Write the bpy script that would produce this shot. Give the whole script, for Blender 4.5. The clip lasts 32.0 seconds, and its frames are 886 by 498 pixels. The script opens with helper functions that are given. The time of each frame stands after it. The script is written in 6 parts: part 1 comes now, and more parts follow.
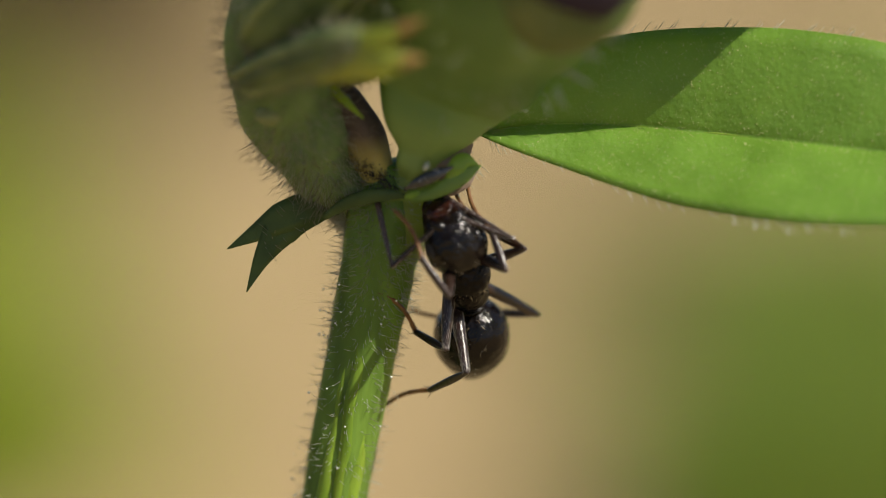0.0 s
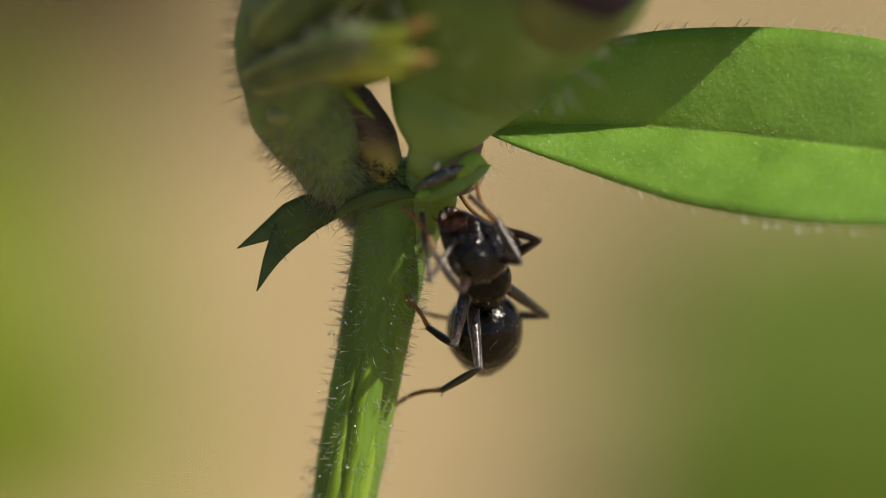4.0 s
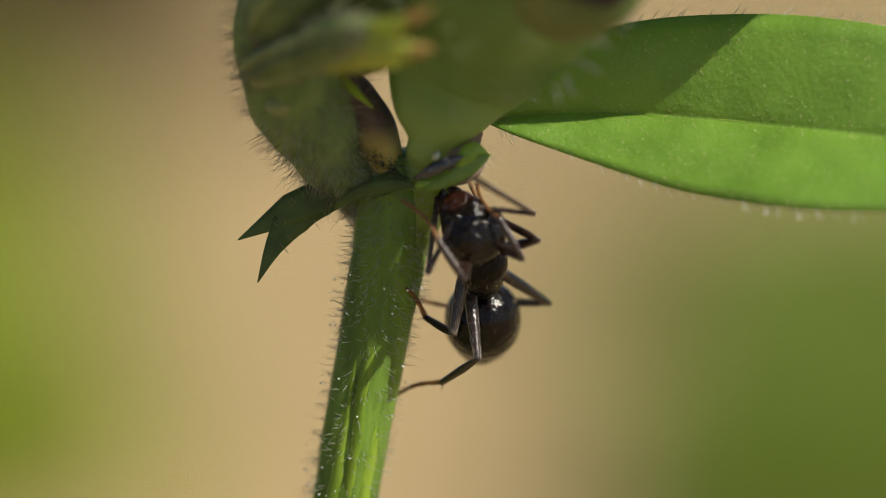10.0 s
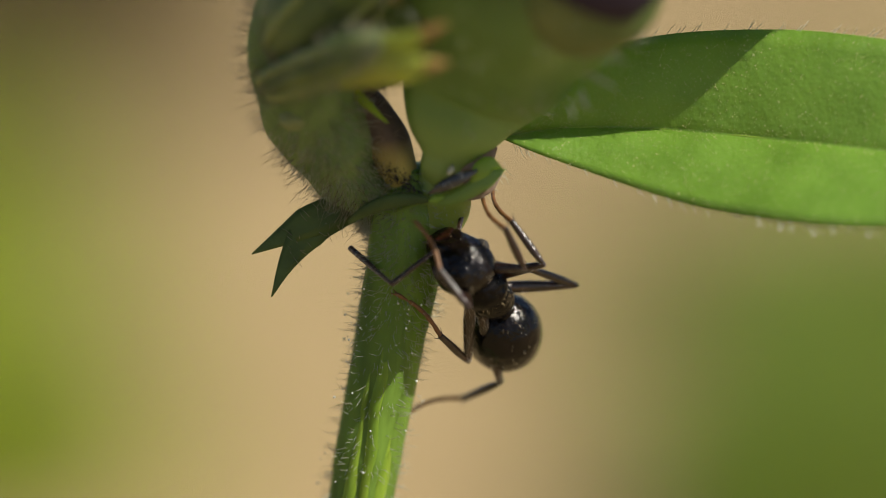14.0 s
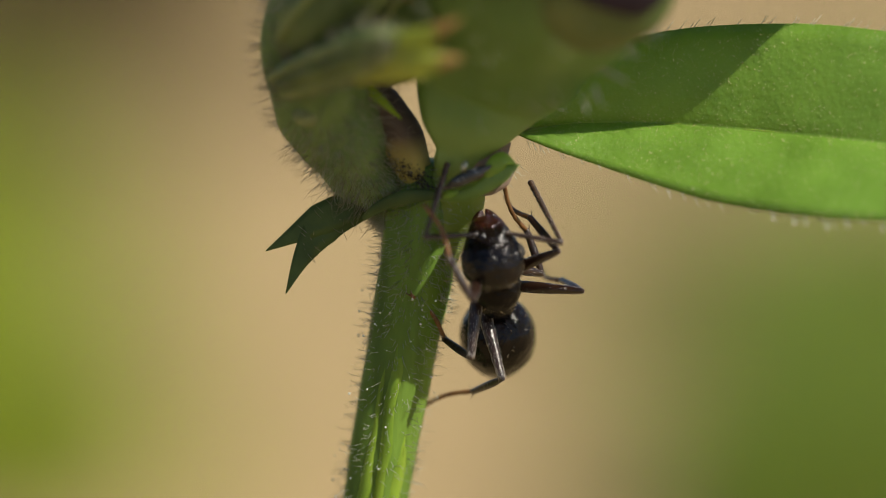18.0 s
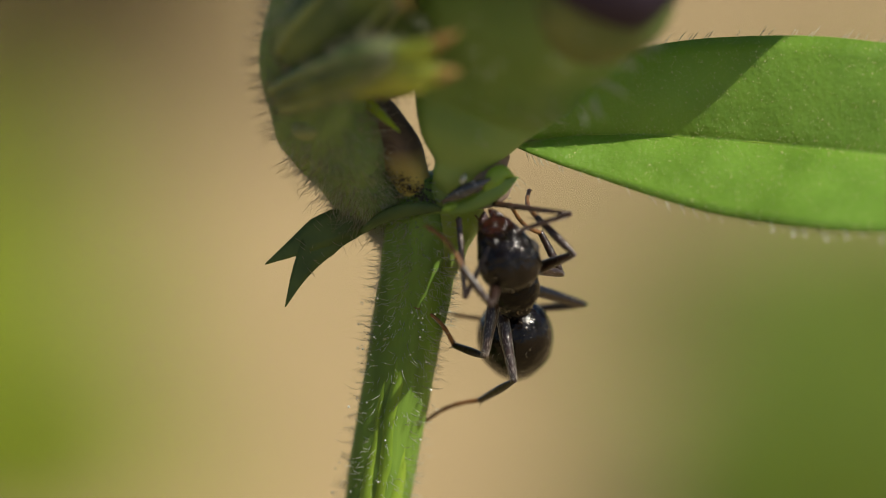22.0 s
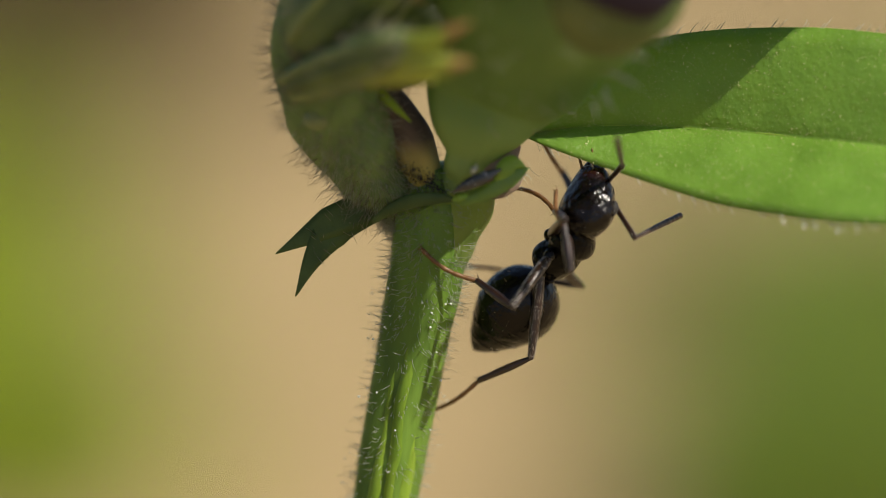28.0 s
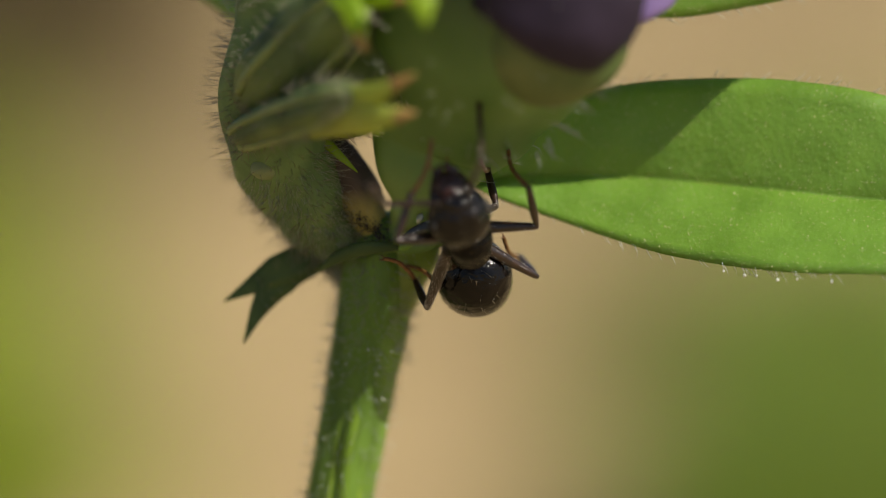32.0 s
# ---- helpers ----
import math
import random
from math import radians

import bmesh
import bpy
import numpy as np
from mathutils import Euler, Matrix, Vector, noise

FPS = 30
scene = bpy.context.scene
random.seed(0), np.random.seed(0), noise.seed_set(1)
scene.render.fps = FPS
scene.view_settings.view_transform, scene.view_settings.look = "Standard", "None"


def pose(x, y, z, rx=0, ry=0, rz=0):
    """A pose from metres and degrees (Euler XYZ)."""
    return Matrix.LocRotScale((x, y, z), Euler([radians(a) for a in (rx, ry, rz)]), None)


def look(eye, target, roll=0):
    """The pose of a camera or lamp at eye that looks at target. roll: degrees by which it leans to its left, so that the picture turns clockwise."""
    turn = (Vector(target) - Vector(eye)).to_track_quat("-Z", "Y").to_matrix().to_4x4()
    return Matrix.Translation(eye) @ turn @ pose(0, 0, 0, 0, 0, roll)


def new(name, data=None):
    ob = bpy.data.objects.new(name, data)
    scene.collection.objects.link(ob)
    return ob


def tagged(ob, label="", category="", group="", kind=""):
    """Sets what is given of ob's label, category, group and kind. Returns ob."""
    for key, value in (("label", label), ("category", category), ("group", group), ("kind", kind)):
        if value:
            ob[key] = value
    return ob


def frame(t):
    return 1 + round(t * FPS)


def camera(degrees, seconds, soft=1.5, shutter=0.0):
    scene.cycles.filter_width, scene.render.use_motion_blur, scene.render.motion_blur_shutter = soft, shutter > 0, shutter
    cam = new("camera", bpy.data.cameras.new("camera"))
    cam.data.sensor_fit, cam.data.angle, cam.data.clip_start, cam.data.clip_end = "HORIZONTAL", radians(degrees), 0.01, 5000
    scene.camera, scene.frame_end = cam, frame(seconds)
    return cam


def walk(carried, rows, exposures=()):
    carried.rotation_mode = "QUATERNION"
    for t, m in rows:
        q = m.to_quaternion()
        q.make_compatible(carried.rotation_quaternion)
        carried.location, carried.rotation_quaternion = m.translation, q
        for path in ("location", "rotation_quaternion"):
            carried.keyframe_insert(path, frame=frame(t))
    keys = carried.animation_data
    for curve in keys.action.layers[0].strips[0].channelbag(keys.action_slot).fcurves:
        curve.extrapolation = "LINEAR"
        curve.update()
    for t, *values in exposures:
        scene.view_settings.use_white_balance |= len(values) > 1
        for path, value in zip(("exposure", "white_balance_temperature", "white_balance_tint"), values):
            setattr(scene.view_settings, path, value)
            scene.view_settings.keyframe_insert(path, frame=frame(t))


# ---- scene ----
import itertools
cam = camera(9.53, 32.0, 0.9)
cam.data.dof.use_dof = True
cam.data.dof.focus_distance = 0.1202
cam.data.dof.aperture_fstop = 24.0

# The plant leans over; u runs across, v up along it, w out towards the open side, in millimetres.
LEAN = pose(0, 0, 0.1, -12)


def at(u, v, w=0.0):
    return LEAN @ Vector((u / 1000, -w / 1000, v / 1000))


def way(u, v, w):
    return LEAN.to_3x3() @ Vector((u, -w, v))


def eye(u, v, roll, w=120.0):
    """The camera with (u, v) at its centre: a third of its sway is a shift, the rest a turn of the wrist."""
    shift, turn = 0.35, 0.65
    turned = pose(0, 0, 0, math.degrees(math.atan(turn * v / w)), -math.degrees(math.atan(turn * u / w)))
    return LEAN @ pose(shift * u / 1000, -w / 1000, shift * v / 1000, 90) @ turned @ pose(0, 0, 0, 0, 0, roll)


walk(cam, [(0, eye(0.000, 0.000, 0.00)), (0.5, eye(0.073, 0.078, -0.01)), (1, eye(-0.209, -0.074, -0.00)), (1.5, eye(-0.263, 0.035, 0.04)),
          (2, eye(-0.117, -0.076, -0.00)), (2.5, eye(-0.122, 0.062, 0.10)), (3, eye(-0.157, 0.038, 0.05)), (3.5, eye(-0.212, 0.012, 0.04)),
          (5.5, eye(-0.259, -0.062, 0.08)), (6, eye(-0.100, -0.037, -0.02)), (6.5, eye(-0.206, 0.015, -0.13)), (7, eye(-0.353, 0.096, 0.01)),
          (7.5, eye(-0.349, -0.009, -0.10)), (8, eye(-0.215, -0.052, -0.14)), (8.5, eye(-0.087, 0.004, -0.16)), (9, eye(-0.129, 0.154, -0.13)),
          (9.5, eye(-0.136, 0.106, -0.27)), (10, eye(-0.243, -0.243, -0.47)), (10.5, eye(-0.301, 0.042, -0.44)), (11, eye(-0.265, 0.195, -0.33)),
          (11.5, eye(-0.396, 0.062, -0.40)), (12, eye(-0.540, 0.117, -0.31)), (12.5, eye(-0.473, 0.228, -0.39)), (13, eye(-0.493, 0.192, -0.25)),
          (13.5, eye(-0.495, 0.149, -0.25)), (14, eye(-0.556, 0.091, -0.32)), (14.5, eye(-0.656, 0.109, -0.44)), (16.5, eye(-0.517, 0.156, -0.60)),
          (17, eye(-0.484, 0.289, -0.57)), (17.5, eye(-0.738, 0.092, -0.50)), (18, eye(-0.876, -0.001, -0.60)), (18.5, eye(-0.530, 0.124, -0.78)),
          (19, eye(-0.378, 0.224, -0.87)), (19.5, eye(-0.537, 0.141, -0.95)), (20, eye(-0.679, 0.189, -0.65)), (20.5, eye(-0.752, 0.229, -0.76)),
          (21, eye(-0.815, 0.009, -0.65)), (21.5, eye(-0.671, 0.179, -0.70)), (22, eye(-0.854, 0.290, -0.77)), (22.5, eye(-1.109, -0.024, -0.56)),
          (23, eye(-0.731, 0.265, -0.97)), (23.5, eye(-0.645, 0.355, -0.92)), (24, eye(-0.801, 0.254, -0.86)), (24.5, eye(-0.914, 0.266, -0.71)),
          (25, eye(-1.078, 0.250, -0.66)), (25.5, eye(-1.139, -0.033, -0.61)), (26.5, eye(-1.101, -0.086, -0.60)), (27.5, eye(-1.064, -0.138, -0.59)),
          (28, eye(-1.096, 0.074, -0.52)), (28.5, eye(-0.988, 0.060, -0.47)), (29, eye(-0.848, -0.040, -0.60)), (29.5, eye(-0.853, -0.129, -0.52)),
          (30, eye(-1.080, -0.219, -0.45)), (30.5, eye(-1.073, 0.091, -0.26)), (31, eye(0.028, 1.525, -0.23, 121.2)), (31.5, eye(0.407, 1.635, -0.41, 121.4)),
          (32, eye(0.150, 1.158, -0.54, 121.6))])

# ---- world and sun ----
SUN_TRAVEL = way(-0.58, -0.61, -0.43).normalized()
to_sun = -SUN_TRAVEL
world = bpy.data.worlds.new("sky")
scene.world = world
world.use_nodes = True
wn = world.node_tree.nodes
sky = wn.new("ShaderNodeTexSky")
sky.sky_type = "NISHITA"
sky.sun_disc = False
sky.sun_elevation = math.asin(to_sun.z)
sky.sun_rotation = math.atan2(to_sun.x, to_sun.y)
wn["Background"].inputs["Strength"].default_value = 0.082
world.node_tree.links.new(sky.outputs["Color"], wn["Background"].inputs["Color"])
sun = new("sun", bpy.data.lights.new("sun", "SUN"))
sun.data.energy, sun.data.angle, sun.data.color = 5.3, radians(0.5), (1.0, 0.93, 0.80)
sun.matrix_world = look(to_sun, (0, 0, 0))
scene.view_settings.exposure = 0.23


# ---- materials ----
def material(name, dark, light, rough=0.5, scale=2000.0, bump=0.0, spot=None, spot_scale=6000.0, translucent=0.0,
             glow_through=None, coat=0.0, stretch=None, spec=0.5, bump_scale=None, spot_at=0.62, bump_depth=0.00003):
    """A surface with two scales of variation, fine relief, and, for thin tissue, light that passes through."""
    m = bpy.data.materials.new(name)
    m.use_nodes = True
    n, l = m.node_tree.nodes, m.node_tree.links
    b, out = n["Principled BSDF"], n["Material Output"]
    co = n.new("ShaderNodeTexCoord")
    vec = co.outputs["Object"]
    if stretch:
        mp = n.new("ShaderNodeMapping")
        mp.inputs["Scale"].default_value = stretch
        l.new(vec, mp.inputs["Vector"])
        vec = mp.outputs["Vector"]
    broad = n.new("ShaderNodeTexNoise")
    broad.inputs["Scale"].default_value, broad.inputs["Detail"].default_value = scale, 4
    l.new(vec, broad.inputs["Vector"])
    ramp = n.new("ShaderNodeValToRGB")
    ramp.color_ramp.elements[0].position, ramp.color_ramp.elements[1].position = 0.33, 0.67
    ramp.color_ramp.elements[0].color, ramp.color_ramp.elements[1].color = (*dark, 1), (*light, 1)
    l.new(broad.outputs["Fac"], ramp.inputs["Fac"])
    colour = ramp.outputs["Color"]
    if spot:
        fine = n.new("ShaderNodeTexNoise")
        fine.inputs["Scale"].default_value, fine.inputs["Detail"].default_value = spot_scale, 2
        l.new(vec, fine.inputs["Vector"])
        edge = n.new("ShaderNodeValToRGB")
        edge.color_ramp.elements[0].position, edge.color_ramp.elements[1].position = spot_at, spot_at + 0.08
        l.new(fine.outputs["Fac"], edge.inputs["Fac"])
        mix = n.new("ShaderNodeMix")
        mix.data_type = "RGBA"
        l.new(edge.outputs["Color"], mix.inputs["Factor"])
        l.new(colour, mix.inputs[6])
        mix.inputs[7].default_value = (*spot, 1)
        colour = mix.outputs[2]
    l.new(colour, b.inputs["Base Color"])
    b.inputs["Roughness"].default_value = rough
    b.inputs["Coat Weight"].default_value = coat
    b.inputs["Specular IOR Level"].default_value = spec
    if bump:
        relief = n.new("ShaderNodeTexNoise")
        relief.inputs["Scale"].default_value, relief.inputs["Detail"].default_value = bump_scale or scale * 5, 3
        l.new(vec, relief.inputs["Vector"])
        bp = n.new("ShaderNodeBump")
        bp.inputs["Strength"].default_value, bp.inputs["Distance"].default_value = bump, bump_depth
        l.new(relief.outputs["Fac"], bp.inputs["Height"])
        l.new(bp.outputs["Normal"], b.inputs["Normal"])
    if translucent:
        tr, mx = n.new("ShaderNodeBsdfTranslucent"), n.new("ShaderNodeMixShader")
        if glow_through:
            tr.inputs["Color"].default_value = (*glow_through, 1)
        else:
            l.new(colour, tr.inputs["Color"])
        mx.inputs["Fac"].default_value = translucent
        l.new(b.outputs["BSDF"], mx.inputs[1])
        l.new(tr.outputs["BSDF"], mx.inputs[2])
        l.new(mx.outputs["Shader"], out.inputs["Surface"])
    return m


LEAF = material("leaf_green", (0.118, 0.230, 0.020), (0.172, 0.320, 0.034), 0.42, 700, 0.8, (0.32, 0.40, 0.12), 20000, 0.33, (0.315, 0.53, 0.02), bump_scale=6000, spot_at=0.64, spec=0.6)
VEIN = material("vein_green", (0.20, 0.33, 0.03), (0.27, 0.40, 0.05), 0.5, 2500, 0.3, translucent=0.35, glow_through=(0.42, 0.60, 0.04), spec=0.4)
STEM = material("stem_green", (0.060, 0.118, 0.018), (0.165, 0.285, 0.038), 0.5, 1500, 0.9, translucent=0.24, glow_through=(0.40, 0.58, 0.04), stretch=(1, 1, 0.15), bump_scale=5000, spec=0.35)
# paler than the stem: part of the sunlit streaks is put into this colour
RIDGE = material("stem_ridge_lit", (0.135, 0.235, 0.022), (0.265, 0.395, 0.040), 0.42, 1500, 0.6, translucent=0.3, glow_through=(0.48, 0.64, 0.04), stretch=(1, 1, 0.2), spec=0.35)
NODE = material("node_green", (0.18, 0.26, 0.06), (0.29, 0.37, 0.10), 0.4, 2600, 0.9, translucent=0.5, glow_through=(0.50, 0.62, 0.10))
HAIRY = material("hairy_green", (0.090, 0.150, 0.048), (0.160, 0.235, 0.072), 0.7, 1600, 0.6, translucent=0.15, spec=0.3)
CALYX = material("calyx_green", (0.040, 0.074, 0.020), (0.180, 0.245, 0.064), 0.6, 520, 0.6, translucent=0.26)
KNOB = material("knob_pale_olive", (0.25, 0.30, 0.13), (0.35, 0.40, 0.18), 0.55, 900, 0.5, translucent=0.4)
TOOTH = material("tooth_green", (0.22, 0.34, 0.015), (0.32, 0.43, 0.03), 0.5, 900, 0.3, translucent=0.55, glow_through=(0.50, 0.68, 0.012))
TOOTH_DULL = material("tooth_olive", (0.27, 0.33, 0.045), (0.40, 0.44, 0.08), 0.5, 900, 0.3, translucent=0.42, glow_through=(0.52, 0.58, 0.05))
ORANGE = material("tooth_tip_orange", (0.38, 0.22, 0.07), (0.48, 0.30, 0.10), 0.5, 1500, 0.3, translucent=0.4)
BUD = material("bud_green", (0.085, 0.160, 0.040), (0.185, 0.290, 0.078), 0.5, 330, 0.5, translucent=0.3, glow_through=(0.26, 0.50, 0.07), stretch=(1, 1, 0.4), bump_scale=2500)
PALE = material("petal_base_pale", (0.105, 0.150, 0.042), (0.180, 0.212, 0.064), 0.6, 900, 0.4, translucent=0.3)
PURPLE = material("petal_purple", (0.016, 0.010, 0.020), (0.034, 0.022, 0.042), 0.65, 500, 0.4, translucent=0.1, spec=0.25)
LILAC = material("petal_lilac", (0.20, 0.13, 0.36), (0.30, 0.21, 0.48), 0.55, 700, 0.3, translucent=0.3)
RIB = material("calyx_rib", (0.17, 0.225, 0.07), (0.25, 0.31, 0.10), 0.6, 900, 0.4, translucent=0.25)
STIPULE = material("stipule_green", (0.042, 0.075, 0.018), (0.072, 0.118, 0.028), 0.55, 1400, 0.7, translucent=0.25, spec=0.35)
NECTAR = material("nectary_dark", (0.016, 0.016, 0.016), (0.035, 0.035, 0.035), 0.22, 3000, 0.5, (0.4, 0.4, 0.4), 12000, coat=0.3)
BRACT = material("bract_green", (0.13, 0.22, 0.05), (0.21, 0.32, 0.08), 0.4, 1500, 0.8, translucent=0.45, glow_through=(0.40, 0.60, 0.08))
# brighter than the bract: the light on its point is put into the colour
BRACT_LIT = material("bract_lit_green", (0.22, 0.36, 0.050), (0.32, 0.47, 0.08), 0.4, 1200, 0.5, translucent=0.5, glow_through=(0.48, 0.68, 0.08))
MEMBRANE = material("membrane_brown", (0.26, 0.18, 0.13), (0.42, 0.32, 0.24), 0.35, 2000, 0.4, translucent=0.5)
WITHERED = material("withered_brown", (0.04, 0.027, 0.019), (0.085, 0.058, 0.04), 0.8, 1200, 0.8)


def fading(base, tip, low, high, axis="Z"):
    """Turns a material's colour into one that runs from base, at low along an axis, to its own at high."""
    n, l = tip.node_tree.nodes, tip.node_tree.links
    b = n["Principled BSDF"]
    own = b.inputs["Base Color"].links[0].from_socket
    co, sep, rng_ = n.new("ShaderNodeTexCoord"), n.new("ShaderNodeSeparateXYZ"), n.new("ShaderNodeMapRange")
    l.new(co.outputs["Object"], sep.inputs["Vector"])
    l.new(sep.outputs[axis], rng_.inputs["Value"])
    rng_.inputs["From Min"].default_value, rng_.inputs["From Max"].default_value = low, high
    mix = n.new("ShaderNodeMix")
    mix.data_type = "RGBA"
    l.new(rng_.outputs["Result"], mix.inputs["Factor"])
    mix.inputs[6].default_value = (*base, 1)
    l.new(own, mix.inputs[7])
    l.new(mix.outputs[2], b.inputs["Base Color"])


# the bud runs darker towards its top and paler towards its base
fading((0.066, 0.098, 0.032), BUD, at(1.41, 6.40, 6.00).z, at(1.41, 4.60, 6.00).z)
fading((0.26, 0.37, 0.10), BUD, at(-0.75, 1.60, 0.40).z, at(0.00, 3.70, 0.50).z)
fading((0.42, 0.35, 0.08), WITHERED, at(-1.42, 1.69, 0.40).z, at(-1.77, 2.58, 0.50).z)
# opaque and near-white: the sparkle of the drops is put into the colour
DROP = material("drop_sparkle", (0.55, 0.58, 0.5), (0.7, 0.72, 0.65), 0.08, 3000, spec=0.9, coat=1.0)
WET = material("wet_highlight", (0.20, 0.22, 0.15), (0.32, 0.34, 0.24), 0.06, 3000, 0.8, spec=1.0, coat=1.0)
GRIT = material("grit_black", (0.012, 0.010, 0.008), (0.03, 0.025, 0.02), 0.8, 3000)
HAIR = material("hair_pale", (0.34, 0.36, 0.27), (0.48, 0.50, 0.40), 0.35, 3000, translucent=0.3, spec=0.6)
GLAND = material("gland_yellow", (0.46, 0.49, 0.16), (0.66, 0.66, 0.30), 0.22, 3000, translucent=0.2, spec=0.9)
HAIR_DARK = material("hair_olive", (0.22, 0.20, 0.14), (0.36, 0.33, 0.24), 0.4, 3000, translucent=0.45)
HAIR_WHITE = material("hair_white", (0.50, 0.54, 0.46), (0.66, 0.70, 0.62), 0.35, 3000, translucent=0.4, spec=0.6)
CUTICLE = material("cuticle_black", (0.0020, 0.0013, 0.0010), (0.005, 0.003, 0.0022), 0.18, 2500, 0.6, bump_scale=4200, spec=0.22, bump_depth=0.00010)
THORAX = material("thorax_black", (0.0012, 0.0009, 0.0008), (0.0030, 0.0020, 0.0016), 0.20, 2500, 1.0, bump_scale=5600, spec=0.13, bump_depth=0.00009)
HEAD_SKIN = material("head_black", (0.0022, 0.0014, 0.0011), (0.006, 0.0034, 0.0024), 0.17, 2500, 0.9, bump_scale=3200, spec=0.30, bump_depth=0.00014)
fading((0.030, 0.0075, 0.0038), HEAD_SKIN, 0.00138, 0.00088, "Y")
CUTICLE_RED = material("cuticle_red_brown", (0.010, 0.003, 0.0016), (0.032, 0.0085, 0.004), 0.22, 5000, 0.9, bump_scale=6000, spec=0.45, bump_depth=0.0001)
LIMB = material("limb_black_brown", (0.010, 0.0046, 0.0026), (0.028, 0.0118, 0.006), 0.28, 3500, 0.7, bump_scale=9000, spec=0.55)
FEELER_BROWN = material("feeler_brown", (0.018, 0.009, 0.0055), (0.052, 0.025, 0.013), 0.34, 3500, 0.6, bump_scale=9000, spec=0.7)
LIMB_TAN = material("limb_tan", (0.13, 0.060, 0.020), (0.25, 0.118, 0.040), 0.4, 3500, 0.4, bump_scale=14000, translucent=0.25)
GOLD = material("bristle_gold", (0.30, 0.22, 0.12), (0.45, 0.34, 0.2), 0.3, 3000)
# silver hairs, also used to draw the sheen of lit legs and feelers
DOWN = material("down_sheen_silver", (0.36, 0.33, 0.30), (0.52, 0.48, 0.44), 0.3, 3000, spec=0.8)
GRASS = material("grass_green", (0.292, 0.376, 0.020), (0.378, 0.462, 0.030), 0.5, 60, translucent=0.45)
HERB = material("herb_green", (0.172, 0.250, 0.024), (0.232, 0.316, 0.038), 0.5, 60, translucent=0.45)
LITTER = material("dry_litter", (0.085, 0.060, 0.022), (0.155, 0.112, 0.044), 0.8, 60, translucent=0.3)
SOIL = material("dry_soil", (0.294, 0.210, 0.096), (0.388, 0.277, 0.127), 0.9, 22, 0.2, (0.22, 0.155, 0.085), 60, bump_scale=200)


# ---- mesh helpers ----
def part(name, bm, mat, parent=None, label="", smooth=True):
    me = bpy.data.meshes.new(name)
    bm.to_mesh(me)
    bm.free()
    me.materials.append(mat)
    me.polygons.foreach_set("use_smooth", [smooth] * len(me.polygons))
    ob = new(name, me)
    ob.parent = parent
    return tagged(ob, label)


def smooth_line(points, n):
    """n + 1 places along a soft curve through the points (Catmull-Rom), each a tuple of any length."""
    pts = [np.array(p, float) for p in points]
    ext = [2 * pts[0] - pts[1]] + pts + [2 * pts[-1] - pts[-2]]
    out = []
    for i in range(n + 1):
        s = i / n * (len(pts) - 1)
        k = min(int(s), len(pts) - 2)
        f = s - k
        a, b, c, d = ext[k:k + 4]
        out.append(0.5 * (2 * b + (c - a) * f + (2 * a - 5 * b + 4 * c - d) * f * f + (3 * b - 3 * c + d - a) * f ** 3))
    return out


def tube(points, steps=40, seg=16, lobes=0, lobe=0.0, bm=None, flat=1.0, close=True, jitter=0.0):
    """A tube along points (u, v, w, radius), in millimetres of the plant. lobes raise ridges along it."""
    bm = bm or bmesh.new()
    line = smooth_line(points, steps)
    rings, side = [], None
    for i, p in enumerate(line):
        a, b = line[max(i - 1, 0)], line[min(i + 1, steps)]
        d = Vector(b[:3] - a[:3]).normalized()
        if side is None:
            side = d.cross(Vector((0, 0, 1)))
            if side.length < 0.1:
                side = d.cross(Vector((0, 1, 0)))
        side = (side - d * side.dot(d)).normalized()
        other = d.cross(side)
        ring = []
        for k in range(seg):
            g = 2 * math.pi * k / seg
            r = max(p[3], 0.002) * (1 + lobe * math.cos(lobes * g))
            if jitter:
                r *= 1 + jitter * noise.noise(Vector((p[0] * 1.3 + math.cos(g), p[1] * 1.3 + math.sin(g), p[2])))
            q = Vector(p[:3]) + side * (math.cos(g) * r) + other * (math.sin(g) * r * flat)
            ring.append(bm.verts.new(at(*q)))
        rings.append(ring)
    for r0, r1 in zip(rings, rings[1:]):
        for k in range(seg):
            bm.faces.new((r0[k], r0[(k + 1) % seg], r1[(k + 1) % seg], r1[k]))
    if close:
        bm.faces.new(list(reversed(rings[0])))
        bm.faces.new(rings[-1])
    return bm


def hairs(bm, seeds, rng, length, width, bend=0.35):
    """Tapered three-sided hairs; seeds: (root, direction) in millimetres of the plant."""
    for root, d in seeds:
        root, d = Vector(root), Vector(d).normalized()
        ln = length * rng.uniform(0.5, 1.3)
        sag = Vector((rng.uniform(-1, 1), rng.uniform(-1, 1), rng.uniform(-1, 1))) * bend
        s = d.orthogonal().normalized()
        o = d.cross(s)
        tip = bm.verts.new(at(*(root + (d + sag).normalized() * ln)))
        mid = root + (d + sag * 0.35).normalized() * ln * 0.55
        low, high = [], []
        for k in range(3):
            g = 2.094 * k
            e = s * math.cos(g) + o * math.sin(g)
            low.append(bm.verts.new(at(*(root - d * 0.03 + e * width))))
            high.append(bm.verts.new(at(*(mid + e * width * 0.7))))
        for k in range(3):
            j = (k + 1) % 3
            bm.faces.new((low[k], low[j], high[j], high[k]))
            bm.faces.new((high[k], high[j], tip))
    return bm


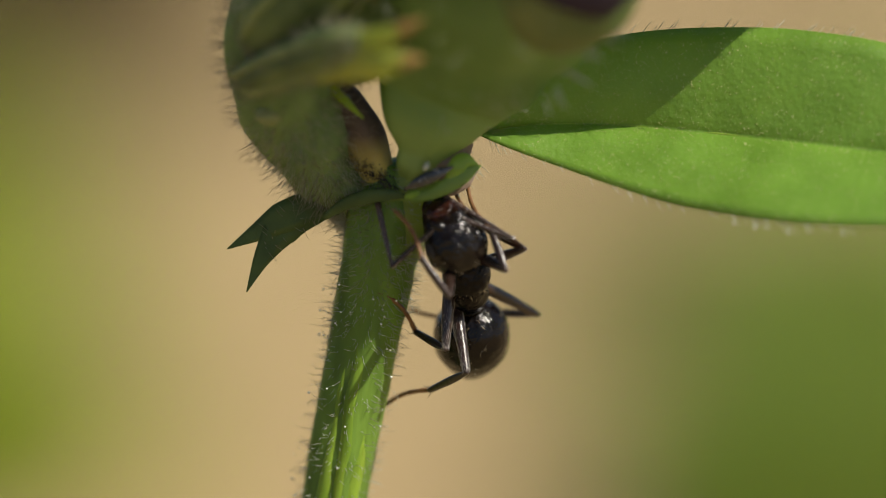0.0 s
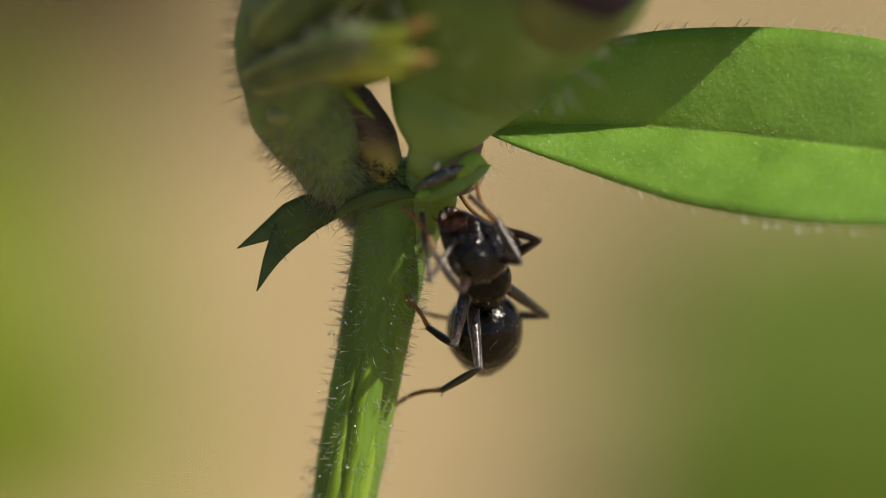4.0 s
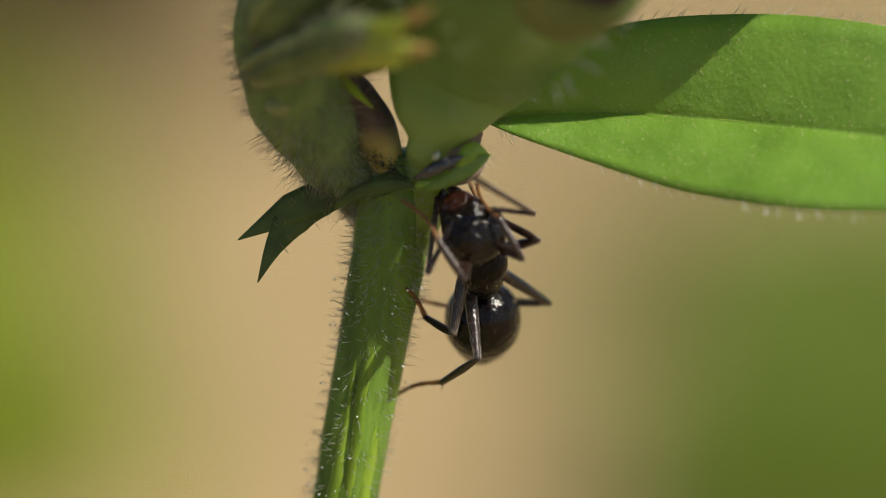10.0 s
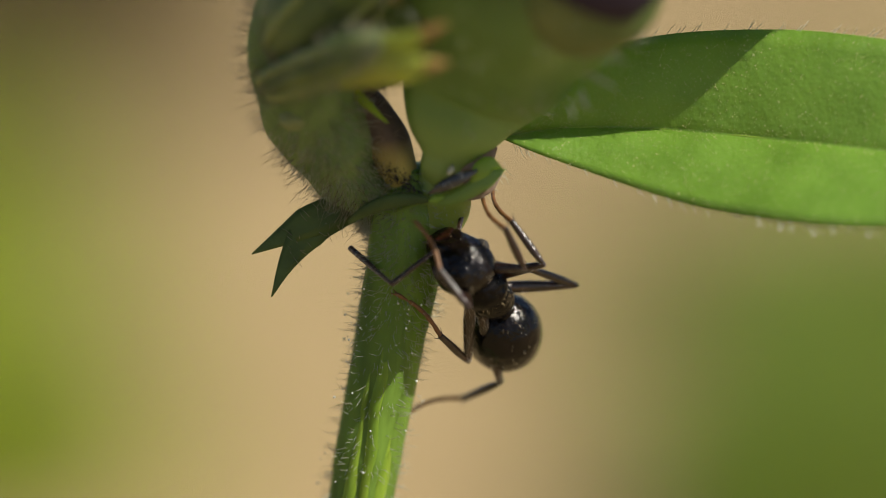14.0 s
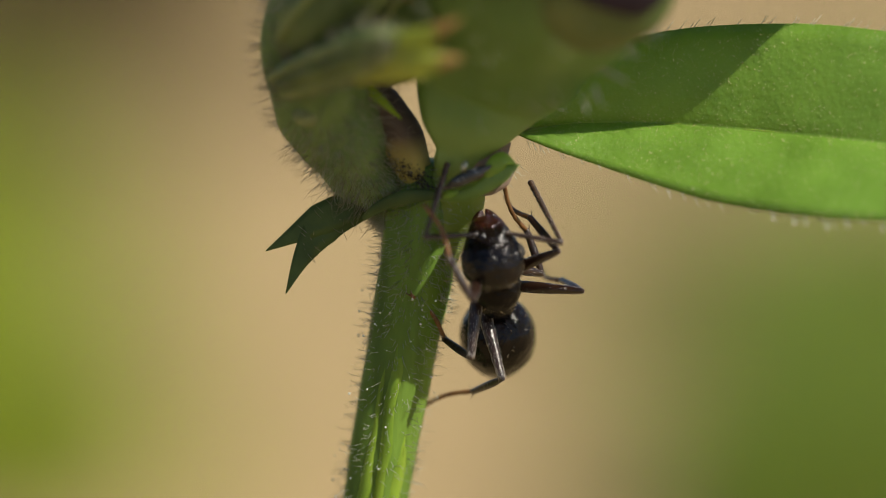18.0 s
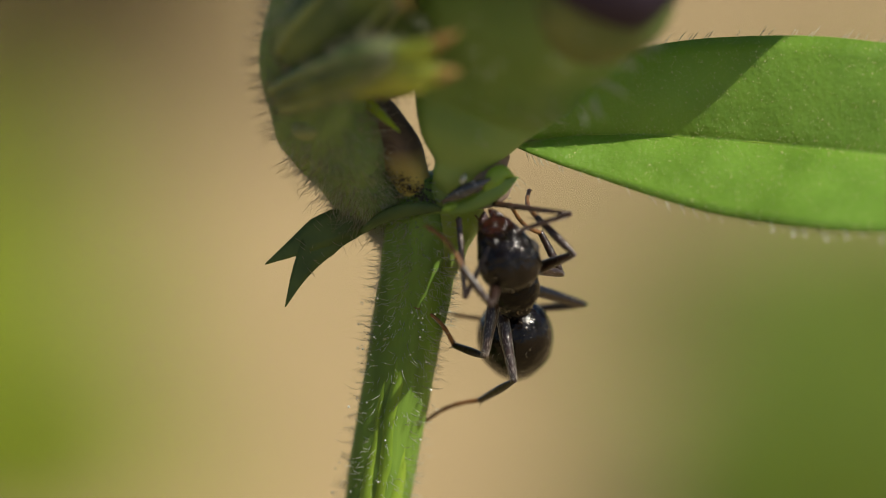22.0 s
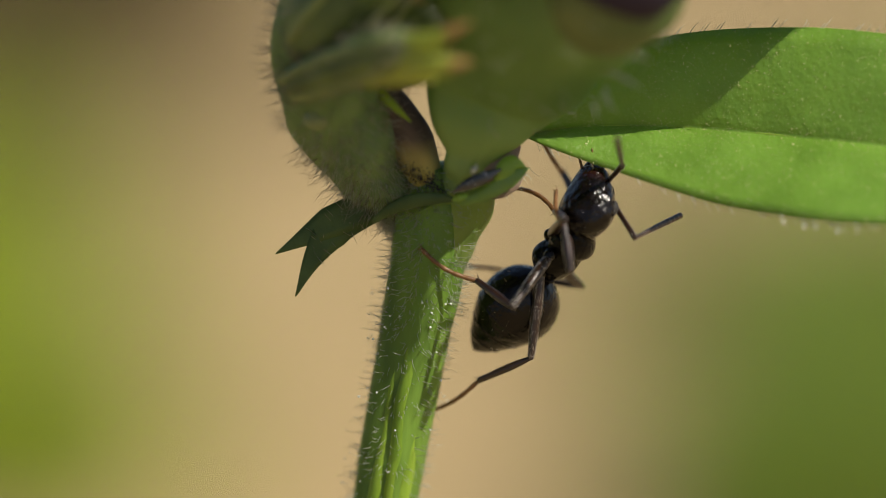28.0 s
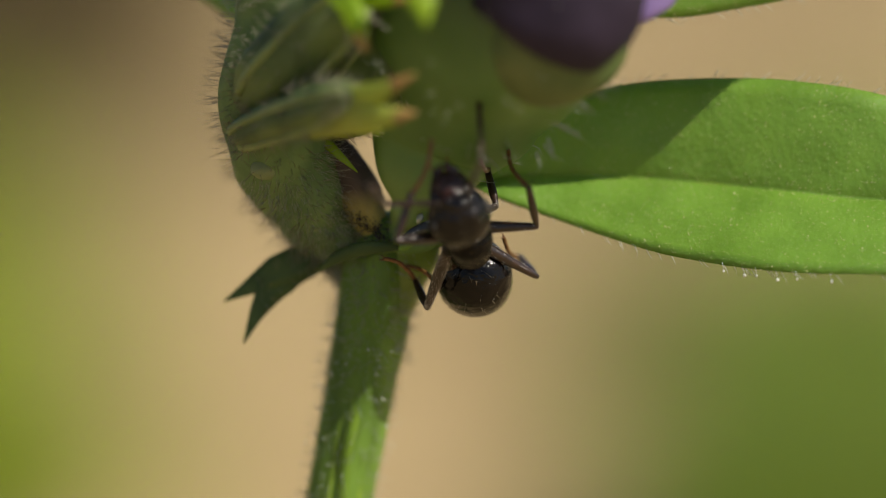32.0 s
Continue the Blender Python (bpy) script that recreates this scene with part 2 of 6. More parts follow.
def tube_seeds(points, count, rng, lean=0.0):
    """Places and outward ways on a tube's skin."""
    line = smooth_line(points, 60)
    out = []
    for _ in range(count):
        i = rng.randrange(60)
        f = rng.random()
        p = line[i] * (1 - f) + line[i + 1] * f
        d = Vector(line[i + 1][:3] - line[i][:3]).normalized()
        s = d.orthogonal().normalized()
        o = d.cross(s)
        g = rng.uniform(0, 2 * math.pi)
        n = s * math.cos(g) + o * math.sin(g)
        out.append((Vector(p[:3]) + n * p[3] * 0.98, n + d * (lean + rng.uniform(-0.3, 0.3))))
    return out


def sheet(rows, thick=0.06):
    """A thin bowed blade from rows of points (u, v, w): a top and an underside with a rim between them."""
    bm = bmesh.new()
    top = [[bm.verts.new(at(*p)) for p in r] for r in rows]
    low = [[bm.verts.new(at(p[0], p[1], p[2] - thick)) for p in r] for r in rows]
    n, m = len(rows), len(rows[0])
    for i in range(n - 1):
        for j in range(m - 1):
            bm.faces.new((top[i][j], top[i][j + 1], top[i + 1][j + 1], top[i + 1][j]))
            bm.faces.new((low[i][j], low[i + 1][j], low[i + 1][j + 1], low[i][j + 1]))
    rim_t = top[0] + [r[-1] for r in top[1:]] + top[-1][-2::-1] + [r[0] for r in top[-2:0:-1]]
    rim_l = low[0] + [r[-1] for r in low[1:]] + low[-1][-2::-1] + [r[0] for r in low[-2:0:-1]]
    for k in range(len(rim_t)):
        j = (k + 1) % len(rim_t)
        bm.faces.new((rim_t[k], rim_l[k], rim_l[j], rim_t[j]))
    bmesh.ops.recalc_face_normals(bm, faces=bm.faces)
    return bm


def blade(upper, lower, rib, steps=50, across=9, dip=0.15, curl=0.0, thick=0.07, veins=0.0):
    """A leaf blade between two edges and a rib, each a line of (u, v, w); the rib lies dip deep."""
    a, b, c = (smooth_line(x, steps) for x in (upper, lower, rib))
    rows = []
    for i in range(steps + 1):
        row = []
        for j in range(2 * across + 1):
            f = (j - across) / across
            f = math.copysign(abs(f) ** 1.7, f)
            edge = a[i] if f > 0 else b[i]
            g = abs(f)
            p = c[i] * (1 - g) + edge * g
            hump = dip * (1 - (1 - g) ** 2) - curl * g * g + 0.018 * min(1, g / 0.06)
            wave = veins * math.sin((i / steps * 26 - g * 5) * math.pi) * math.sin(g * math.pi)
            p = p + np.array((0, 0, hump + wave + 0.05 * noise.noise(Vector(p * 0.9))))
            row.append(tuple(p))
        rows.append(row)
    return sheet(rows, thick)


rng = random.Random(7)

# ---- ground ----
bm = bmesh.new()
edge = [-60, -8, -2, -0.8] + [-0.4 + 0.05 * i for i in range(17)] + [0.8, 2, 8, 60]
grid = [[bm.verts.new((x, y + 0.6, 0.004 * noise.noise(Vector((x * 9, y * 9, 0))) if abs(x) < 1 and abs(y) < 1 else 0)) for x in edge] for y in edge]
for i in range(len(edge) - 1):
    for j in range(len(edge) - 1):
        bm.faces.new((grid[i][j], grid[i][j + 1], grid[i + 1][j + 1], grid[i + 1][j]))
tagged(part("ground", bm, SOIL), "dry sandy brown soil under the plants", "ground", kind="structure")


def tuft(bm, x, y, radius, height, count, seed):
    """A clump of bent blades round one root."""
    r = random.Random(seed)
    for _ in range(count):
        g, d = r.uniform(0, 6.283), radius * math.sqrt(r.random())
        base = Vector((x + math.cos(g) * d, y + math.sin(g) * d, -0.002))
        h, wd = height * r.uniform(0.45, 1.1), r.uniform(0.0012, 0.0026)
        g2 = r.uniform(0, 6.283)
        out = Vector((math.cos(g2), math.sin(g2), 0)) * h * r.uniform(0.1, 0.7)
        side = Vector((-math.sin(g2), math.cos(g2), 0)) * wd
        last = None
        for k in range(5):
            f = k / 4
            p = base + Vector((0, 0, h * (f - 0.25 * f * f))) + out * f * f
            wdt = side * (1 - f ** 2 + 0.02)
            pair = (bm.verts.new(p - wdt), bm.verts.new(p + wdt + Vector((0, 0, 0.0002))))
            if last:
                bm.faces.new((last[0], last[1], pair[1], pair[0]))
            last = pair


bm = bmesh.new()
for row in ((-0.0418, 0.3439, 0.016, 0.03, 189, 3),
            (-0.0531, 0.3859, 0.018, 0.034, 202, 4),
            (-0.0568, 0.4471, 0.018, 0.03, 135, 5)):
    tuft(bm, *row)
tagged(part("grass", bm, GRASS), "yellow-green grass tufts out on the soil", "grass", kind="stuff")
bm = bmesh.new()
for row in ((0.0376, 0.3344, 0.026, 0.026, 113, 6),
            (0.0486, 0.3558, 0.03, 0.032, 148, 7),
            (0.0445, 0.4000, 0.028, 0.026, 100, 8),
            (0.0580, 0.4587, 0.028, 0.024, 100, 9),
            (0.0323, 0.4252, 0.012, 0.014, 19, 14),
            (0.0242, 0.3558, 0.014, 0.016, 22, 15)):
    tuft(bm, *row)
tagged(part("low_herbs", bm, HERB), "dull green low herbs growing on the soil", "herbs", kind="stuff")
bm = bmesh.new()
for row in ((-0.0658, 0.6058, 0.045, 0.02, 216, 10),
            (-0.0437, 0.6294, 0.03, 0.016, 148, 11),
            (0.0484, 0.6926, 0.045, 0.014, 230, 12),
            (0.0167, 0.4833, 0.024, 0.008, 108, 13),
            (-0.0690, 0.7000, 0.035, 0.036, 620, 19),
            (-0.0542, 0.6651, 0.03, 0.014, 108, 16),
            (-0.0656, 0.5243, 0.03, 0.018, 108, 17),
            (0.0310, 0.4700, 0.024, 0.012, 260, 18)):
    tuft(bm, *row)
tagged(part("dead_grass", bm, LITTER), "brown dead grass lying on the soil", "grass", kind="stuff")

# ---- the plant ----
plant = tagged(new("flowering_vetch"), "hairy green vetch stem with flower buds and a lance-shaped leaf", "plant")
plant.location = (at(-2.0, -60, -20).x, 0.02, 0)
plant_inverse = Matrix.Translation(plant.location).inverted()


def grow(name, bm, mat, parent=None, label=""):
    """A part of the plant, or of one of its parts."""
    ob = part(name, bm, mat, parent or plant, label)
    ob.matrix_parent_inverse = plant_inverse if parent is None else Matrix()
    return ob


STEM_LINE = [(-2.56, -28.56, -4.50, 1.0), (-2.85, -13.83, -3.00, 0.85), (-2.69, -7.25, -2.00, 0.74), (-2.48, -5.42, -1.60, 0.73), (-1.90, -2.31, -1.10, 0.78), (-1.58, -0.76, -0.80, 0.83), (-1.44, 0.27, -0.60, 0.84), (-1.34, 1.17, -0.45, 0.80), (-1.44, 1.94, -0.30, 0.6)]
foot = LEAN.inverted() @ Vector((plant.location.x, plant.location.y, -0.004))
STEM_ALL = [(foot.x * 1000, foot.z * 1000, -foot.y * 1000, 1.2)] + STEM_LINE
stem = grow("stem", tube(STEM_ALL, 110, 20, 5, 0.07, jitter=0.05), STEM)
# ridges stay thin higher up, where their sunlit colour would show in shade
bm = bmesh.new()
for off, ww, rad, ph in ((-0.24, 0.57, 0.17, 0.3), (0.10, 0.62, 0.16, 1.9), (0.38, 0.47, 0.18, 3.1), (-0.52, 0.38, 0.15, 4.4)):
    tube([(p[0] + off + 0.03 * math.sin(p[1] * 1.1 + ph), p[1], p[2] + ww, rad * (1 + 0.35 * math.sin(p[1] * 0.7 + ph * 2)) * min(1, max(0.3, (-0.6 - p[1]) / 1.7))) for p in smooth_line(STEM_LINE[1:-1], 24)], 90, 8, bm=bm, jitter=0.5)
grow("stem_ridge_lit", bm, RIDGE, stem, "stem ridges, brightened like sunlit streaks on the lower stem")
shown = STEM_LINE[2:]
tagged(grow("stem_hairs", hairs(bmesh.new(), tube_seeds(shown, 1500, rng), rng, 0.40, 0.0085), HAIR, stem), kind="stuff")

tagged(grow("lying_hairs", hairs(bmesh.new(), tube_seeds(shown, 1300, rng, -1.6), rng, 0.22, 0.0062, 0.9), HAIR, stem), kind="stuff")
# pale drops among the hairs, which also stand in for the hairs' sun glints
bm = bmesh.new()
for root, d in tube_seeds(STEM_LINE[2:6], 110, rng):
    q = Vector(root) + Vector(d).normalized() * rng.uniform(0.0, 0.35)
    bmesh.ops.create_icosphere(bm, subdivisions=2, radius=rng.uniform(0.012, 0.032) / 1000, matrix=Matrix.Translation(at(*q)))
tagged(grow("glint_drops", bm, DROP, stem), "tiny pale drops for dew and for glints of sunlit hairs", kind="stuff")
UPPER = [(-1.39, 0.46, -1.45, 0.62), (-1.85, 1.17, -0.95, 0.78), (-2.68, 2.13, -0.35, 1.02), (-3.47, 3.50, 0.50, 1.22), (-3.62, 4.87, 1.20, 1.22), (-3.36, 6.30, 1.80, 1.12), (-2.81, 8.80, 2.20, 1.0), (-2.55, 10.78, 2.40, 0.6)]
upper = grow("upper_stem", tube(UPPER, 60, 24, 4, 0.05, jitter=0.12), HAIRY, label="densely hairy bent top of the stem")
tagged(grow("upper_stem_hairs", hairs(bmesh.new(), tube_seeds(UPPER[1:], 1900, rng), rng, 0.60, 0.0080, 0.45), HAIR_DARK, upper), kind="stuff")
tagged(grow("pale_hairs", hairs(bmesh.new(), tube_seeds(UPPER[:4], 4600, rng, -0.5), rng, 0.30, 0.0070, 0.9), HAIR, upper), kind="stuff")


def calyx(points, teeth, label, tooth=TOOTH, skin=CALYX, ribs=4, hair_count=600):
    """A ribbed hairy tube that splits into pointed teeth with orange tips."""
    body = grow("calyx", tube(points, 26, 20, 5, 0.06, jitter=0.08), skin, label=label)
    for g in range(ribs):
        turn = 0.5 + g * 1.57
        line = smooth_line(points, 12)
        rib = []
        for i, p in enumerate(line[1:-1]):
            d = Vector(line[i + 2][:3] - line[i][:3]).normalized()
            n = d.cross(Vector((0, 0, 1))).normalized()
            o = n.cross(d)
            q = Vector(p[:3]) + (n * math.cos(turn) + o * math.sin(turn)) * p[3] * 0.93
            rib.append((q.x, q.y, q.z - 0.02, 0.12))
        grow("rib", tube(rib, 22, 8), RIB, body)
    tagged(grow("calyx_hairs", hairs(bmesh.new(), tube_seeds(points, hair_count, rng), rng, 0.34, 0.009), HAIR_DARK, body), kind="stuff")
    for line, tipped in teeth:
        grow("tooth", tube(line, 14, 10, flat=0.45), tooth, body)
        if tipped:
            a, b = Vector(line[-2]), Vector(line[-1])
            cut = [tuple(a + (b - a) * f) for f in (0.3, 0.65, 1.0)]
            cut = [(p[0], p[1], p[2] + 0.02, r) for p, r in zip(cut, (a[3] * 0.8, a[3] * 0.5, 0.03))]
            grow("tooth_tip", tube(cut, 8, 10, flat=0.5), ORANGE, body)
    return body


calyx([(-4.49, 3.73, 1.56, 0.22), (-4.12, 3.87, 2.14, 0.42), (-3.40, 4.09, 3.10, 0.50), (-2.62, 4.31, 4.06, 0.52), (-2.08, 4.47, 4.63, 0.36), (-1.73, 4.52, 5.02, 0.12)],
      [([(-2.76, 3.78, 3.67, 0.20), (-1.88, 4.05, 4.73, 0.40), (-1.07, 4.03, 5.40, 0.24), (-0.41, 4.09, 5.69, 0.04)], True),
       ([(-2.76, 3.90, 3.67, 0.20), (-1.88, 4.32, 4.73, 0.38), (-1.14, 4.60, 5.50, 0.21), (-0.43, 4.93, 5.88, 0.04)], True),
       ([(-2.27, 3.90, 3.77, 0.15), (-1.64, 3.89, 4.25, 0.22), (-1.20, 3.72, 4.44, 0.03)], False)],
      "hairy green calyx with orange-tipped teeth", TOOTH_DULL)
calyx([(-4.19, 4.53, 1.80, 0.45), (-3.54, 5.19, 2.57, 0.85), (-2.64, 6.02, 3.34, 0.86), (-1.96, 6.62, 3.91, 0.75), (-1.70, 6.91, 4.10, 0.4)],
      [([(-2.52, 7.07, 4.30, 0.2), (-1.91, 6.55, 5.35, 0.27), (-1.67, 6.02, 5.64, 0.22), (-1.51, 5.43, 5.64, 0.03)], True),
       ([(-1.63, 6.80, 4.87, 0.4), (-1.01, 6.74, 5.26, 0.30), (-0.47, 6.60, 5.26, 0.05)], True),
       ([(-0.50, 7.25, 6.50, 0.35), (-0.27, 6.53, 7.08, 0.33), (-0.18, 5.92, 7.27, 0.05)], False)],
      "larger hairy calyx with yellow-green teeth")
calyx([(-4.13, 2.97, 1.26, 0.08), (-4.02, 2.99, 1.36, 0.21), (-3.82, 3.02, 1.40, 0.26), (-3.55, 3.05, 1.32, 0.23), (-3.30, 3.07, 1.18, 0.10)],
      [([(-2.50, 3.60, 1.14, 0.13), (-2.12, 3.24, 1.20, 0.085), (-1.77, 2.91, 1.14, 0.012)], False)],
      "small pale young calyx with one thin green tooth", TOOTH, KNOB, 0, 50)


calyx([(-2.36, 4.04, 0.96, 0.55), (-1.76, 4.79, 1.32, 1.05), (-1.05, 5.79, 1.80, 1.1), (-0.79, 7.03, 2.04, 1.0), (-0.67, 7.90, 2.16, 0.5)],
      [([(-0.69, 7.77, 2.28, 0.4), (-0.60, 8.20, 2.40, 0.3), (-0.52, 8.76, 2.40, 0.05)], False)],
      "green calyx set behind between the others")

# the large bud in front, its cream petal base and the purple petals
BUD_LINE = [(-0.90, 1.46, 0.10, 0.06), (-0.69, 1.84, 0.40, 0.42), (-0.53, 2.17, 0.50, 0.54), (-0.34, 2.78, 0.65, 1.08), (-0.02, 3.68, 0.72, 1.62), (0.56, 4.79, 1.74, 2.1), (1.06, 5.73, 3.00, 2.5), (1.50, 6.61, 3.84, 2.6), (1.81, 7.28, 3.96, 2.2)]
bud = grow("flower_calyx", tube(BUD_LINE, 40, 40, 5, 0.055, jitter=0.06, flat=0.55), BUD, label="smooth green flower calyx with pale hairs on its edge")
tagged(grow("flower_hairs", hairs(bmesh.new(), tube_seeds(BUD_LINE[4:], 130, rng, 0.5), rng, 0.55, 0.012), HAIR, bud), kind="stuff")
bm = bmesh.new()
for spot, lean in (((3.42, 4.88, 4.30), (1, -0.2, 0.2)), ((3.27, 4.44, 4.00), (0.80, -0.70, 0.12)), ((2.75, 3.89, 3.60), (0.90, -0.30, 0.18)), ((2.26, 3.40, 3.20), (0.5, -1, 0.2))):
    hairs(bm, [(Vector(spot) + Vector((rng.uniform(-0.3, 0.3), rng.uniform(-0.2, 0.2), 0)), lean) for _ in range(3)], rng, 0.60, 0.030, 0.5)
tagged(grow("hair_wisp", bm, HAIR, bud), "pale wisps of hair on the calyx edge", kind="stuff")
bm = tube([(2.20, 4.40, 3.70, 0.25), (2.32, 4.80, 4.15, 1.05), (2.52, 5.40, 4.45, 1.55), (2.74, 6.10, 4.50, 1.65), (3.05, 6.90, 4.40, 1.4), (3.29, 8.13, 4.21, 1.2)], 24, 24, flat=0.6)
grow("petal_base", bm, PALE, bud, "pale yellow-green base of the petals")
for line in ([(2.41, 5.62, 4.92, 1.15), (2.51, 5.83, 5.04, 1.60), (2.67, 6.42, 5.13, 1.85), (2.82, 7.45, 5.10, 1.9), (3.02, 9.41, 4.62, 1.5), (3.15, 10.68, 4.26, 0.3)],
             [(3.98, 6.21, 3.78, 0.3), (4.54, 6.61, 3.66, 0.55), (4.83, 7.11, 3.54, 0.75), (4.67, 7.98, 3.54, 0.8), (4.17, 9.47, 3.66, 0.7), (3.92, 10.46, 3.78, 0.2)]):
    lilac = line[0][3] < 1
    grow("petal", tube(line, 26, 24, flat=0.55, jitter=0.15), LILAC if lilac else PURPLE, bud, "lilac wing petal" if lilac else "dark purple folded petal")

# a broad petal added out of view to block sun from the upper stem
bm = blade([(3.91, 9.21, 4.10), (4.88, 9.90, 4.70), (5.90, 10.30, 5.40), (6.90, 9.60, 6.20), (7.45, 8.30, 6.60), (7.50, 7.70, 6.60)],
           [(3.91, 8.20, 4.10), (4.63, 7.27, 4.70), (5.45, 7.09, 5.40), (6.40, 7.07, 6.10), (7.15, 7.10, 6.50), (7.50, 7.60, 6.60)],
           [(3.91, 8.70, 4.10), (4.75, 8.58, 4.70), (5.68, 8.54, 5.40), (6.65, 8.30, 6.20), (7.30, 7.80, 6.58), (7.50, 7.65, 6.60)], 28, 8, 0.3, 0.2, 0.08)
grow("shade_petal", bm, LILAC, bud, "unseen lilac petal added out of view to shade the stem")

# what lies in the fork between the hairy stem and the bud
grow("withered_flower", tube([(-1.30, 1.36, -0.15, 0.26), (-1.56, 1.88, 0.05, 0.42), (-1.83, 2.50, 0.20, 0.50), (-2.22, 3.07, 0.30, 0.52), (-2.69, 3.62, 0.50, 0.46), (-2.94, 4.20, 0.70, 0.3)], 30, 20, 5, 0.06, jitter=0.08), WITHERED, label="withered flower tube, brown with a yellow base")
# a glossy bead added to stand for the white highlight beside the nectary
bm = tube([(-0.44, 1.74, 1.00, 0.02), (-0.40, 1.80, 1.02, 0.07), (-0.36, 1.88, 1.00, 0.08), (-0.32, 1.97, 0.94, 0.03)], 14, 12)
grow("highlight_bead", bm, WET, label="glossy bead added for the wet highlight beside the nectary")
grow("pedicel", tube([(-1.23, 0.81, -0.70, 0.5), (-1.03, 1.19, -0.30, 0.46), (-0.84, 1.57, -0.05, 0.40), (-0.66, 1.89, 0.05, 0.34), (-0.48, 2.27, 0.10, 0.06)], 20, 20, jitter=0.10), BUD, label="pale green flower stalk")
bm = bmesh.new()
for _ in range(420):
    f = rng.random() ** 0.75
    c = (-2.52, 2.30, 0.72), (-1.18, 1.42, 0.55)
    p = Vector(c[0]).lerp(Vector(c[1]), f) + Vector((rng.gauss(0, 0.13), rng.gauss(0, 0.10), rng.uniform(-0.25, 0.2)))
    bmesh.ops.create_icosphere(bm, subdivisions=1, radius=rng.uniform(0.006, 0.024) * (0.8 + 0.5 * f) / 1000, matrix=Matrix.Translation(at(*p)))
tagged(grow("dust", bm, GRIT), "black dust specks", kind="stuff")

# stipules at the node
def stipule(name, spine, half, mat, label, tilt=0.2, parent=None, curl=0.3):
    rows = []
    for (u, v, w), h in zip(smooth_line(spine, 16), np.interp(np.linspace(0, 1, 17), np.linspace(0, 1, len(half)), half)):
        rows.append([(u - h * tilt * f, v + h * f, w + curl * abs(f) * h) for f in (-1, -0.5, 0, 0.5, 1)])
    return grow(name, sheet(rows, 0.07), mat, parent, label)


def scale_leaf(name, spine, half, mat, label, parent=None, flat=0.42):
    """A small thick bract, lens-shaped across."""
    widths = np.interp(np.linspace(0, 1, len(spine)), np.linspace(0, 1, len(half)), half)
    return grow(name, tube([(*p, float(h)) for p, h in zip(spine, widths)], 26, 16, flat=flat, jitter=0.12), mat, parent, label)


fork = stipule("stipule", [(-2.48, 1.10, -0.45), (-3.06, 0.93, -0.40), (-3.63, 0.70, -0.40), (-4.25, 0.35, -0.42), (-4.89, 0.00, -0.40)], (0.30, 0.32, 0.30, 0.16, 0.01), STIPULE, "dark green forked stipule with two pointed teeth", 0.75, None, 0.0)
stipule("stipule_lobe", [(-2.55, 1.01, -0.46), (-3.12, 0.83, -0.41), (-3.63, 0.50, -0.41), (-4.10, -0.18, -0.42), (-4.45, -0.97, -0.41)], (0.2, 0.28, 0.30, 0.15, 0.01), STIPULE, "", 1.0, fork, 0.0)
tagged(grow("stipule_hairs", hairs(bmesh.new(), tube_seeds([(-2.87, 0.97, -0.40, 0.3), (-3.63, 0.46, -0.40, 0.3), (-4.02, -0.05, -0.40, 0.12)], 50, rng), rng, 0.3, 0.008), HAIR_DARK, fork), kind="stuff")
scale_leaf("node_collar", [(-2.68, 0.70, 0.10), (-2.26, 0.98, 0.42), (-1.73, 1.17, 0.62), (-1.19, 1.22, 0.66), (-0.79, 1.18, 0.60)], (0.05, 0.14, 0.17, 0.13, 0.04), STIPULE, "dark rim of the stipule round the node")
nect = scale_leaf("nectary_bract", [(-1.73, 0.88, 0.30), (-1.07, 1.13, 0.50), (-0.56, 1.17, 0.70), (0.01, 1.37, 0.80), (0.48, 1.69, 0.75), (0.86, 1.88, 0.60)], (0.02, 0.05, 0.12, 0.17, 0.20, 0.01), BRACT, "green bract with a dark nectary")
scale_leaf("nectary", [(-0.87, 1.33, 0.85), (-0.53, 1.50, 1.02), (-0.11, 1.69, 1.06), (0.24, 1.85, 0.98)], (0.02, 0.13, 0.13, 0.02), NECTAR, "dark wet nectary patch", parent=nect)
scale_leaf("bract_spur", [(-0.86, 1.17, 0.72), (-0.71, 1.22, 0.78), (-0.49, 1.28, 0.74)], (0.03, 0.09, 0.03), BRACT_LIT, "pale yellow-green spur of the bract", parent=nect)
scale_leaf("bract_point", [(0.10, 1.58, 0.84), (0.30, 1.84, 0.86), (0.51, 1.99, 0.80), (0.79, 1.89, 0.70)], (0.05, 0.20, 0.17, 0.01), BRACT_LIT, "upright point of the bract", parent=nect)
stipule("membrane", [(-0.28, 1.80, 0.50), (0.02, 1.98, 0.60), (0.36, 2.18, 0.50), (0.64, 2.42, 0.20)], (0.3, 0.32, 0.25, 0.06), MEMBRANE, "thin brownish membrane", tilt=0.8)
stipule("membrane", [(-0.18, 1.22, 0.20), (0.20, 1.35, 0.30), (0.52, 1.56, 0.30), (0.78, 1.80, 0.20)], (0.05, 0.14, 0.16, 0.03), MEMBRANE, "thin brownish lower membrane", tilt=0.5)
tagged(grow("bract_hairs", hairs(bmesh.new(), tube_seeds([(0.08, 1.54, 0.30, 0.3), (0.78, 2.11, 0.20, 0.3)], 26, rng), rng, 0.35, 0.007), HAIR, nect), kind="stuff")
